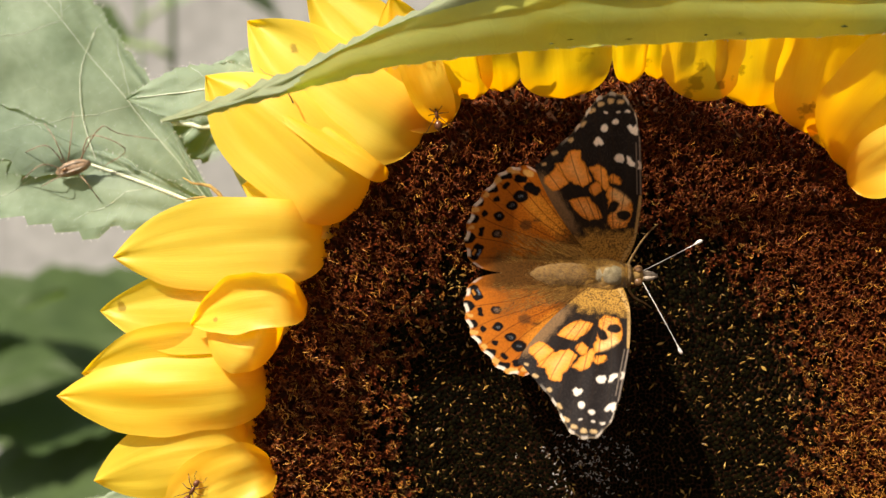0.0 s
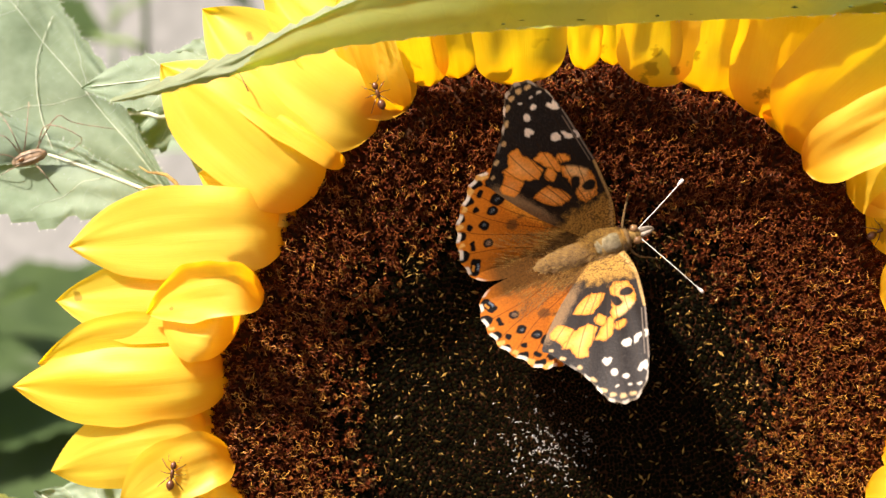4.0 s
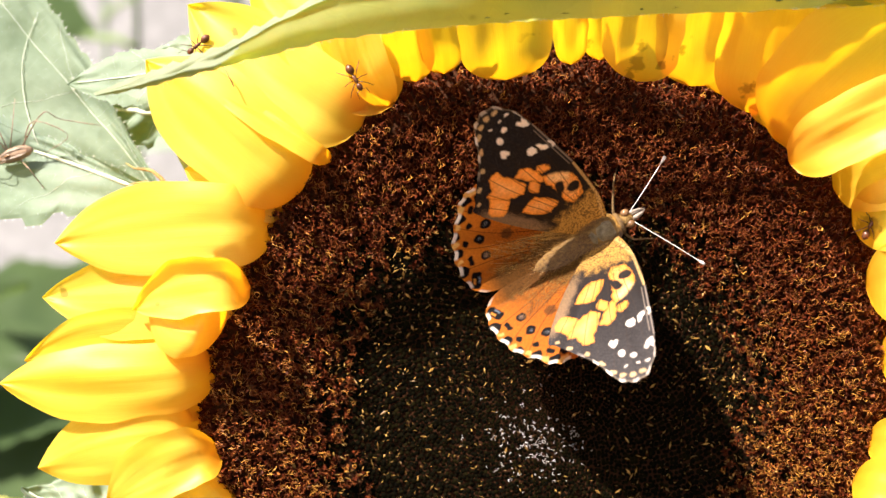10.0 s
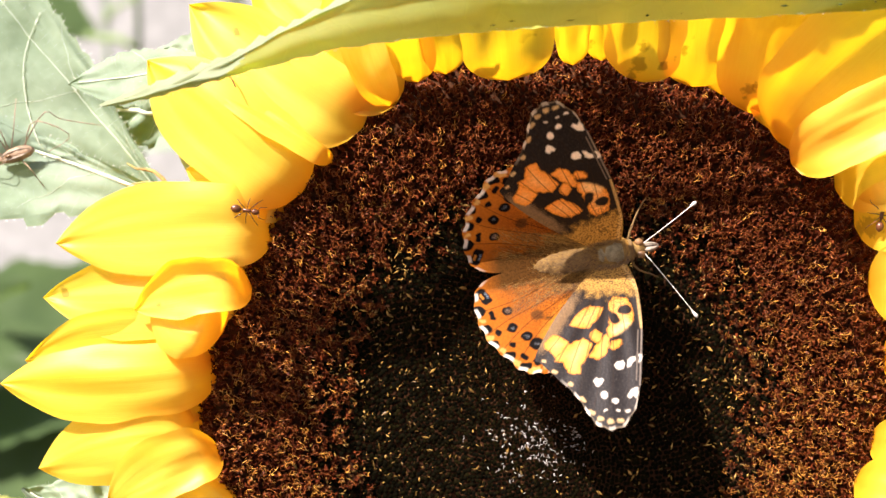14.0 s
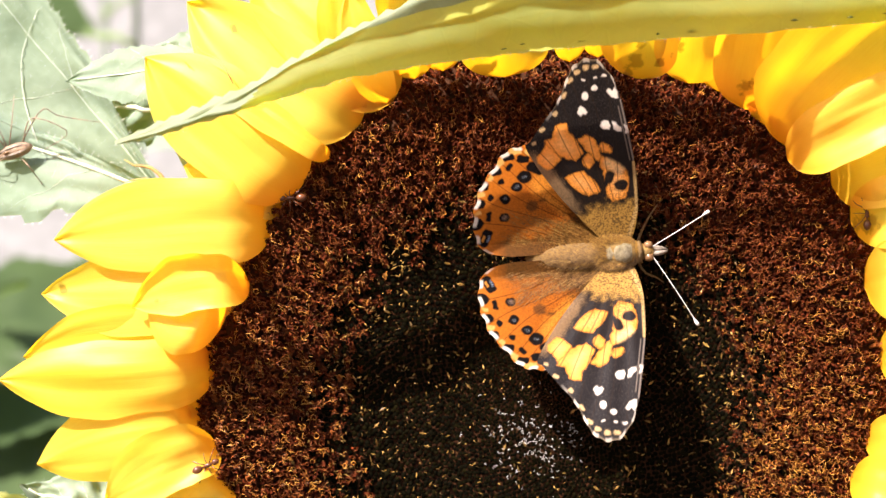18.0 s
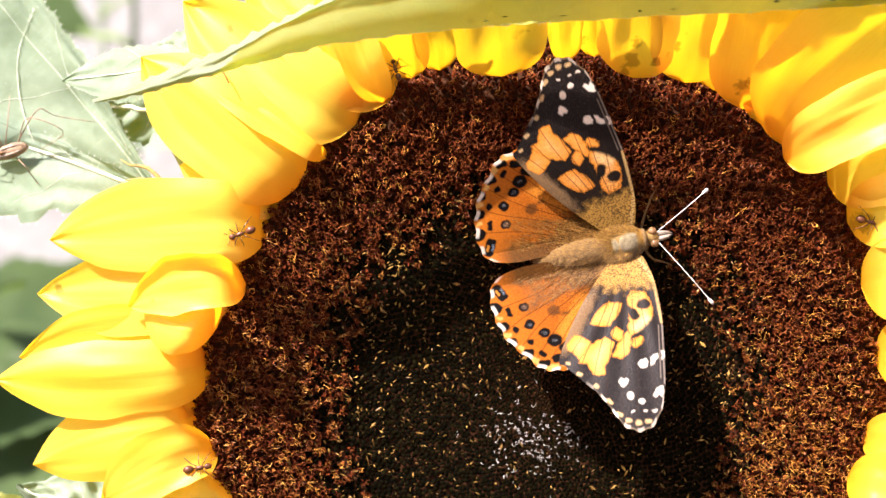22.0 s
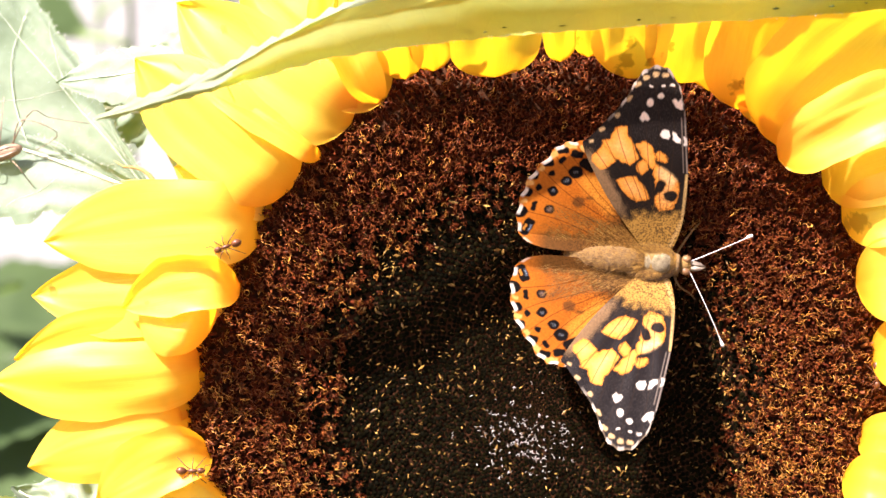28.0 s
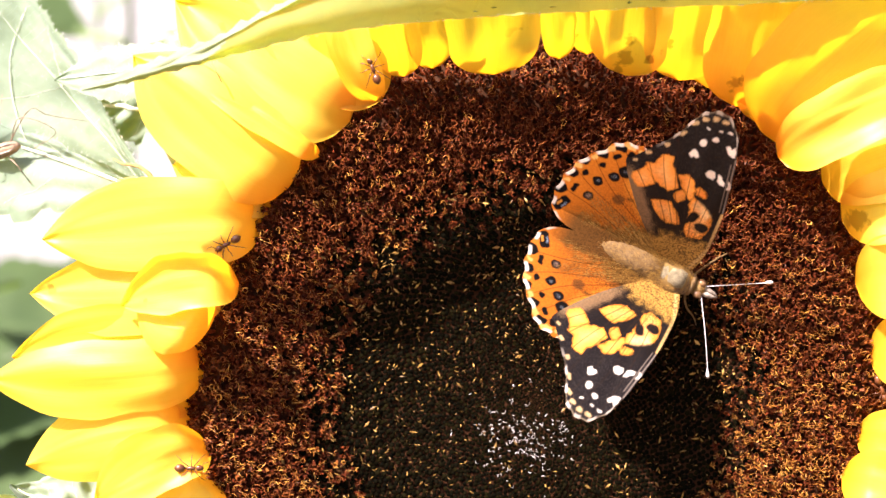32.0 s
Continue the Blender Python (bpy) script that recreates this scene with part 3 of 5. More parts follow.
SUNFLOWER = thing("sunflower", "large yellow sunflower with a dark brown disc on a green stem", "sunflower", FOOT)
flower_body()
petal(-39.2, -35.4, -59.4, -45.5, 11.6, 6.8, 6, 3, -0.08, 1.2)
petal(-38.2, -40.9, -48.4, -50.9, 11.88, 4.8, 6, 3)
petal(-41.6, -32.5, -71.4, -38.7, 14, 3.8, 3, 3.5, -0.05, -1.0)
petal(-41.6, -27.5, -61.4, -30.1, 6.696, 1.8, 1, 2)
petal(-39.6, -21.4, -78.2, -23.7, 13.8, 4.8, 4, 4, 0.03, -1.0)
petal(-39.6, -17.5, -73.8, -19.7, 12.4, 3.2, 2.4, 3, -0.06)
petal(-33.7, -6.7, -54.6, -10.7, 10.4, 10.5, 8.5, 4, -0.10, 1.8, 0.22)
petal(-38, -12.9, -52, -8.5, 11.6, 8.4, 7.5, 3.5, 0.20, -1.0, 0.3)
petal(-34.4, -5.7, -70.6, -8.5, 15, 3.3, 2, 4, 0.04)
petal(-32.9, -0.9, -59.4, -5.9, 9.72, 2.8, 2, 3)
petal(-29.7, 4.1, -68.4, 1.1, 16.5, 6.3, 4, 3.5, -0.03, -0.6)
petal(-24.8, 10.1, -52.2, 33.5, 18.6, 6.6, 2.6, 2.5, 0.0, -0.6, 0.2, drop=3.2)
petal(-25.7, 8.9, -45.4, 14.1, 11.9, 1.4, 1, 2.5)
petal(-19.4, 15.5, -45.4, 32.9, 4.4, 7.8, 3.8, 2.2, 0.02, -0.3, 0.10, roll=1.2)
petal(-14.2, 21.5, -44.8, 43.3, 17.8, 5.8, -1.0, 2.6, 0.04, drop=3.2)
petal(-8.4, 25.5, -34.4, 50.1, 15.12, 2.8, 0.5, 3.5, drop=0.8)
petal(-9.4, 25.3, -16.4, 45.1, 7.776, 4.8, 12, 2.5, 0.05, drop=1.5)
petal(-4.4, 29.6, -8.4, 50.1, 9.0, 2.8, 18, 2, drop=1.0)
petal(-11.6, 23.6, -19.4, 48.1, 11, 1.0, 6, 2.0)
petal(0.6, 31.0, -2.0, 51.1, 8.4, 2.6, 17, 1.6, drop=1.0)
petal(11.6, 29.9, 9.4, 52.1, 17.4, 5.0, 20, 1.4, -0.03, 0.8, drop=1.2)
petal(23.0, 32.6, 22.4, 52.1, 6.6, 4.2, 20, 1.6, drop=1.0)
petal(28, 33.4, 28.2, 52.1, 6.8, 3.0, 19, 1.6, drop=1.0)
petal(35.0, 29.6, 38.6, 53.1, 14.8, 5.6, 22, 1.8, 0.03, 1.0, drop=1.0)
petal(44.0, 28.8, 47.8, 53.1, 14.4, 4.2, 22, 1.8, 0.02, 1.2, roll=1.0, drop=1.0)
petal(54.0, 24.2, 61.6, 51.1, 15.2, 4.0, 22, 2.0, 0.03, 1.2, roll=1.6, drop=1.0)
petal(49.2, 27.4, 56.0, 50.1, 12, 1.6, 15, 1.6, drop=1.0)
petal(57.6, 21.4, 67.0, 47.1, 12, 1.8, 16, 1.6, drop=1.0)
petal(62.6, 15.6, 80.0, 33.1, 13, 1.8, 12, 1.6, drop=1.0)
petal(58.8, 19.5, 84.6, 43.1, 20.52, 6.0, 24, 2.4, 0.05, 1.2, roll=4.0, drop=1.0)
petal(61.6, 15.2, 92.6, 29.1, 12.528, 8.8, 22, 3.5, 0.04, 1.0, drop=1.0)
petal(69.4, 10.7, 97.6, 20.1, 14.04, 4.8, 12, 5)
petal(72.8, 4.1, 101.6, 12.1, 14.04, 6.8, 12, 5)
petal(75.2, -7.1, 102.6, -2.9, 16.2, 6.8, 10, 5)
petal(77.6, -18.9, 104.6, -19.9, 14.04, 4.8, 8, 5)
petal(75.4, -33.9, 102.6, -37.9, 11.88, 6.8, 8, 5)
petal(72.8, -40.9, 100.6, -48.9, 12.96, 8.8, 8, 5)
rnd = random.Random(21)
for k in range(34):            # the lower half of the ray, and a second row behind
    q = radians(-158 + k * 4.1)
    r0, r1 = RIM - 1.5 + rnd.uniform(-1, 1), RIM + rnd.uniform(28, 42)
    if (math.sin(q) * r0 + DISC[1]) > -46:
        continue
    petal(DISC[0] + r0 * math.cos(q), DISC[1] + r0 * math.sin(q), DISC[0] + r1 * math.cos(q + 0.05), DISC[1] + r1 * math.sin(q + 0.05), rnd.uniform(10, 16), rnd.uniform(1, 6), rnd.uniform(-2, 6), 3)
for k in range(44):
    q = radians(k * 8.18 + 5)
    r0, r1 = RIM + 0.5, RIM + 8 + 2 * math.sin(k * 2.3)
    petal(DISC[0] + r0 * math.cos(q), DISC[1] + r0 * math.sin(q), DISC[0] + r1 * math.cos(q + 0.03), DISC[1] + r1 * math.sin(q + 0.03), 16, -6, -9, 1.0)


# ---- leaves of the plant ----

def hanging_leaf():
    """The leaf that droops over the top of the flower: its rolled lower edge shows the underside."""
    low = smooth_line([(-61.2, 27.4, 25), (-53.4, 28.8, 25), (-38.4, 32.7, 25), (-18.4, 37.4, 22), (5.6, 40, 18.5), (31.6, 41.4, 19), (78.4, 43.3, 25.5), (111.6, 45.1, 28)], 90)
    crease = smooth_line([(-61.4, 27.6, 25.2), (-52.4, 30.1, 25.2), (-38.4, 34.7, 25), (-25.9, 41.4, 23.5), (-3.4, 46.0, 21.6), (16.6, 48.8, 22), (71.6, 48.8, 26.4), (111.6, 49.6, 30)], 90)
    back = smooth_line([(-61.6, 27.9, 24.4), (-51.4, 31.5, 24), (-38.4, 36.3, 23.6), (-26.2, 42.3, 23), (-13.0, 48.0, 23), (2.0, 53.0, 24), (20.6, 54.6, 25), (45, 52.6, 25.5), (71.6, 51.1, 27), (111.6, 52.1, 30)], 90)
    verts, uvs = [], []
    for i in range(90):
        a, b, c = Vector(low[i]), Vector(crease[i]), Vector(back[i])
        tooth = 0.55 * max(0, ((i * 0.37) % 1.0) - 0.35) * min(1, i / 12)
        for j in range(23):
            t = j / 22
            if t < 0.36:
                f = t / 0.36
                p = a.lerp(b, f)
                p.z += 1.6 * math.sin(math.pi * f)
                p.y -= tooth * (1 - f) ** 4
            else:
                f = (t - 0.36) / 0.64
                p = b.lerp(c, f)
                p.z += 0.6 * math.sin(math.pi * f) * min(1, i / 30)
                p.y += 3.0 * tooth * f ** 6
            p.y += 0.5 * noise.noise((i * 0.31, t * 3, 2)) * min(1, i / 20)
            p.z += 1.0 * noise.noise((i * 0.17, t * 2.5, 6)) * min(1, i / 20)
            verts.append(spot(*p))
            uvs.append((t, i / 89))
    me = mesh_of("leaf", verts, grid_faces(90, 23), [LEAF_HANG, LEAF_TOP], True, uvs)
    me.polygons.foreach_set("material_index", [0 if (k % 22 < 15 and k // 22 > 23 + 0.6 * (k % 22)) or k // 22 > 66 else 1 for k in range(89 * 22)])
    ob = part("leaf", me, SUNFLOWER, "pale green leaf drooping over the top of the flower", -FOOT)
    # dark chips added for the shade marks of the teeth on the lower margin
    rnd_ = random.Random(21)
    tv, tf = [], []
    for k in range(17):
        i = min(87, int(48 + k * 2.3))
        a, b = Vector(low[i]), Vector(low[i + 1])
        d = (b - a).normalized() * rnd_.uniform(0.35, 0.9)
        p = a.lerp(b, rnd_.random()) + Vector((0, rnd_.uniform(0.9, 1.5), 1.5))
        up = Vector((0, rnd_.uniform(0.12, 0.30), 0))
        o = len(tv)
        tv += [spot(*q) for q in (p - d, p - up * 0.5, p + d, p + up)]
        tv += [spot(*(q - Vector((0, 0, 0.3)))) for q in (p - d, p - up * 0.5, p + d, p + up)]
        tf += [(o, o + 1, o + 2, o + 3), (o + 4, o + 7, o + 6, o + 5)] + [(o + j, o + 4 + j, o + 4 + (j + 1) % 4, o + (j + 1) % 4) for j in range(4)]
    tagged(part("margin_teeth", mesh_of("margin_teeth", tv, tf, LEAF_DARK), ob, "row of dark green chips for the shade of the margin teeth"), kind="stuff")
    hv, hf = [], []
    for _ in range(900):
        p = Vector(low[rnd_.randrange(2, 84)]) + Vector((rnd_.uniform(-1, 1), rnd_.uniform(-0.1, 0.3), rnd_.uniform(-.3, .5)))
        d = Vector((rnd_.uniform(-.5, .5), -rnd_.uniform(0.3, 1.0), rnd_.uniform(-.3, .8))) * rnd_.uniform(0.3, 0.8)
        side = d.cross(Vector((0.2, 0.3, 0.9))).normalized() * 0.03
        o = len(hv)
        hv += [spot(*(p + side)), spot(*(p - side)), spot(*(p + d))]
        hf.append((o, o + 1, o + 2))
    tagged(part("hairs", mesh_of("hairs", hv, hf, HAIR), ob, "fine white hairs on the margin"), kind="stuff")
    stalk = smooth_line([spot(*low[-1]), spot(150, 30, 5), spot(110, -10, -45), Vector((0.012, 0.078, 1.33))], 16)
    part("stalk", tube("stalk", stalk, 0.0032, STEM, 8), ob, "green leaf stalk")
    return ob


HANGING = hanging_leaf()

LEAF_AT = -FOOT
blade("leaf", SUNFLOWER, LEAF, "broad grey-green hairy leaf behind the petals", (-43.9, 6.9, -14), (-112.4, 32.9, -22), 16, 4, (0.1, 0.25, 1), veins=4, hairs=3600, foot=LEAF_AT, rib_size=0.5, teeth=14, fold=0.12, seed=1, heart=0.6, n=60, m=31, ripple=0.15)
blade("leaf", SUNFLOWER, LEAF, "broad grey-green hairy leaf turned up at its edge", (-49.9, 10.3, -20), (-96.4, 65.1, -30), 30, 7.0, (0.3, 0.1, 1), veins=3, hairs=4200, foot=LEAF_AT, rib_size=0.1, extra=[[(-70, 15.6), (-72.4, 21.6), (-73.9, 28.1), (-73.8, 34.6), (-71.2, 41.9)]], teeth=16, fold=0.1, seed=8, heart=0.6, n=60, m=31, ripple=0.1)
blade("leaf", SUNFLOWER, LEAF, "small toothed grey-green leaf beside the petals", (-36.4, 33.6, -2), (-66.2, 29.2, -4), 6.2, 5.0, (0, 0.5, 1), veins=2, hairs=900, foot=LEAF_AT, rib_size=0.3, teeth=13, seed=2, wave=0.25, heart=0.6)
blade("leaf", SUNFLOWER, LEAF, "small toothed grey-green leaf beside the petals", (-35.4, 32.9, -14), (-52.2, 34.3, -16), 5.0, 6.0, (0.1, 0.3, 1), veins=4, hairs=160, foot=LEAF_AT, teeth=10, seed=3, wave=0.5)
blade("leaf", SUNFLOWER, LEAF, "shaded grey-green leaf behind the petals", (-43.9, 23.6, -24), (-65.4, 26.1, -28), 7.0, 6.0, (0.2, -0.3, 1), veins=4, hairs=60, foot=LEAF_AT, teeth=8, seed=4)
blade("leaf", SUNFLOWER, LEAF, "pale green leaf under the petals", (-52.4, -48.9, -12), (-74.4, -42.7, -14), 6.0, 8.0, (0, 0.5, 1), veins=4, hairs=160, foot=LEAF_AT, teeth=10, seed=5)
blade("leaf", SUNFLOWER, LEAF_YOUNG, "green leaf under the petals", (-90.4, -48.9, -30), (-70.9, -45.9, -34), 6.0, 9.0, (0, 0.5, 1), veins=4, hairs=100, foot=LEAF_AT, teeth=8, seed=6)
for a, b, wide in (((-47.9, 10.3, -2), (-55.8, 16.4, -4), 1.0), ((-48.8, 9.5, -1), (-57.2, 12.9, -4), 0.5), ((-52.9, 27.6, -6), (-62.4, 32.9, -9), 1.0), ((-36.6, 28.7, 9.0), (-43.0, 36.6, 5.5), 0.28)):
    pts = [spot(*Vector(a).lerp(Vector(b), q / 5)) + Vector((0, 0, 0.0012 * math.sin(q))) for q in range(6)]
    part("dry_bract", tube("dry_bract", pts, [r * wide for r in (0.0004, 0.00045, 0.00035, 0.0003, 0.0002, 0.0001)], DRY, 6), SUNFLOWER, "dry yellow-brown bract tip", -FOOT)


# ---- butterfly ----
FORE = [(0.5, 0.6), (2.0, 3.6), (3.0, 7.0), (3.5, 11.5), (3.5, 16.5), (3.1, 22.0), (2.5, 27.0), (1.4, 31.3), (-0.7, 34.3), (-3.1, 34.7), (-5.2, 33.4), (-6.9, 30.5), (-8.7, 27.7), (-11.1, 25.1), (-13.5, 22.4), (-14.4, 20.7), (-10.0, 12.0), (-4.0, 3.5), (-1.5, 0.8)]
HIND = [(-0.5, 0.8), (-3.0, 6.0), (-6.5, 11.0), (-11.0, 16.5), (-15.0, 19.6), (-17.8, 19.6), (-20.0, 18.7), (-22.0, 16.2), (-24.2, 13.4), (-25.4, 10.4), (-26.0, 7.4), (-25.8, 4.2), (-24.4, 2.0), (-20.5, 0.9), (-14.0, 0.8), (-7.0, 0.6), (-2.0, 0.5)]
# patches as outlines, and spots as rounded bars: from x, y to x, y with a half width
FORE_ORANGE = [[(-8.5, 15.0), (-7.7, 13.6), (-6.5, 12.3), (-4.9, 11.5), (-3.8, 11.6), (-2.9, 12.0), (-3.9, 13.9), (-5.4, 15.7), (-7.3, 15.6)],
               [(-12.8, 19.4), (-12.8, 18.4), (-11.5, 17.1), (-10.4, 17.2), (-9.7, 18.0), (-9.1, 18.4), (-8.9, 18.9), (-11.1, 21.3), (-11.8, 20.2)],
               [(-11.2, 21.9), (-10.1, 20.2), (-8.0, 18.4), (-6.4, 17.9), (-5.1, 18.9), (-5.6, 20.3), (-7.1, 23.2), (-7.3, 24.4), (-8.1, 24.5), (-9.0, 24.2), (-9.6, 23.0), (-9.8, 22.2)],
               [(-5.2, 17.9), (-5.1, 16.9), (-4.4, 16.2), (-3.4, 17.0), (-3.5, 18.1), (-4.3, 18.6)],
               [(-5.5, 21.3), (-4.2, 19.1), (-2.6, 17.2), (-2.2, 17.8), (-2.3, 19.4), (-3.0, 21.2), (-4.2, 21.9)],
               [(-2.1, 19.6), (-1.8, 18.6), (-0.2, 18.4), (-0.1, 18.9), (-0.6, 19.5), (-1.6, 20.2)],
               [(-1.0, 9.7), (1.2, 10.0), (1.8, 11.5), (2.1, 13.2), (2.0, 14.6), (0.9, 15.9), (-0.8, 17.2), (-2.1, 17.8), (-2.3, 16.8), (-1.9, 14.9), (-1.9, 12.5), (-1.7, 10.7)]]
FORE_BLACK = [(0.35, 12.3, 1.1, 12.3, 0.95), (-1.3, 13.6, -0.9, 14.5, 0.82), (-2.2, 12.4, -1.6, 13.4, 0.45)]
FORE_WHITE = [[(-1.6, 23.1), (-1.0, 22.4), (0.0, 22.2), (0.3, 22.9), (0.0, 23.7), (-0.8, 24.1), (-1.4, 23.8)],
              [(0.6, 22.1), (1.6, 21.6), (2.1, 21.4), (2.0, 22.4), (1.3, 23.3), (0.5, 23.8)],
              [(2.5, 21.2), (3.2, 21.0), (3.1, 22.6), (2.4, 22.9)],
              [(0.1, 29.0), (0.8, 27.8), (1.6, 27.2), (2.2, 27.4), (2.2, 28.6), (1.8, 29.5), (1.2, 28.9), (0.6, 29.3)],
              [(-5.1, 25.9), (-4.6, 25.2), (-4.2, 25.5), (-3.7, 25.2), (-3.3, 25.8), (-3.6, 26.6), (-4.3, 27.1), (-4.9, 26.7)]]
FORE_DOT = [(-3.5, 28.4, -3.35, 28.7, 0.54), (-1.75, 29.6, -1.7, 29.7, 0.48), (-3.5, 31.4, -3.1, 31.3, 0.17), (-1.6, 31.3, -1.1, 31.4, 0.17), (0.0, 31.6, 0.4, 31.4, 0.18)]
FORE_PALE = [(-4.5, 32.7, -3.9, 32.9, 0.48), (-2.9, 33.3, -2.4, 33.4, 0.48), (-1.3, 33.2, -0.8, 33.2, 0.46), (-5.9, 31.3, -5.4, 31.7, 0.46), (-7.1, 29.0, -6.7, 29.5, 0.42), (-11.6, 23.9, -11.1, 24.1, 0.40), (-9.0, 26.2, -8.6, 26.5, 0.42), (-13.3, 21.8, -12.9, 21.9, 0.36)]
HIND_EYES = [(-20.6, 7.6, 0.95), (-20.3, 10.8, 1.02), (-18.1, 12.8, 1.0), (-16.7, 14.4, 1.3)]
HIND_BLACK = [(-23.4, 7.4, -23.2, 8.4, 0.45), (-22.9, 11.1, -22.6, 11.4, 0.5), (-20.9, 13.8, -20.6, 13.9, 0.52), (-19.5, 16.0, -18.9, 16.6, 0.42), (-21.9, 15.5, -21.0, 15.6, 0.55), (-24.3, 13.2, -23.6, 13.3, 0.8),
              (-25.2, 10.2, -24.4, 10.2, 0.8), (-25.6, 6.4, -25.0, 6.9, 0.8), (-24.5, 3.4, -23.7, 5.0, 0.85), (-19.8, 17.9, -18.7, 18.0, 0.55), (-17.3, 17.6, -16.2, 17.4, 0.62), (-15.4, 16.1, -14.2, 15.5, 0.95)]


def inside(x, y, bars, soft=0.12):
    """How far the points lie within any of the bars, 0 to 1."""
    best = np.full(x.shape, -9.0)
    for x0, y0, x1, y1, r in bars:
        dx, dy = x1 - x0, y1 - y0
        size = math.hypot(dx, dy)
        ux, uy = (dx / size, dy / size) if size > 0.3 else (0.0, 1.0)
        mx, my = x - (x0 + x1) / 2, y - (y0 + y1) / 2
        a, b = np.abs(mx * ux + my * uy), np.abs(my * ux - mx * uy)
        bevel = (0.75 if size > 1.0 else 0.95) * r
        qa, qb = a - (size / 2 + 0.85 * r) + bevel, b - r + bevel
        far = np.hypot(np.maximum(qa, 0), np.maximum(qb, 0)) + np.minimum(np.maximum(qa, qb), 0) - bevel
        best = np.maximum(best, -far)
    return np.clip(best / soft + 0.5, 0, 1)


def within(x, y, shapes, soft=0.2, grow=0.0):
    """How far the points lie within any of the polygons, 0 to 1."""
    best = np.full(x.shape, -9.0)
    for shape in shapes:
        far = np.full(x.shape, 99.0)
        odd = np.zeros(x.shape, dtype=bool)
        for (x0, y0), (x1, y1) in zip(shape, shape[1:] + shape[:1]):
            dx, dy = x1 - x0, y1 - y0
            k = np.clip(((x - x0) * dx + (y - y0) * dy) / (dx * dx + dy * dy), 0, 1)
            far = np.minimum(far, np.hypot(x - x0 - k * dx, y - y0 - k * dy))
            cross = (y0 > y) != (y1 > y)
            odd ^= cross & (x < x0 + (y - y0) * dx / (dy if abs(dy) > 1e-6 else 1e-6))
        best = np.maximum(best, np.where(odd, far, -far) + grow)
    return np.clip(best / soft + 0.5, 0, 1)


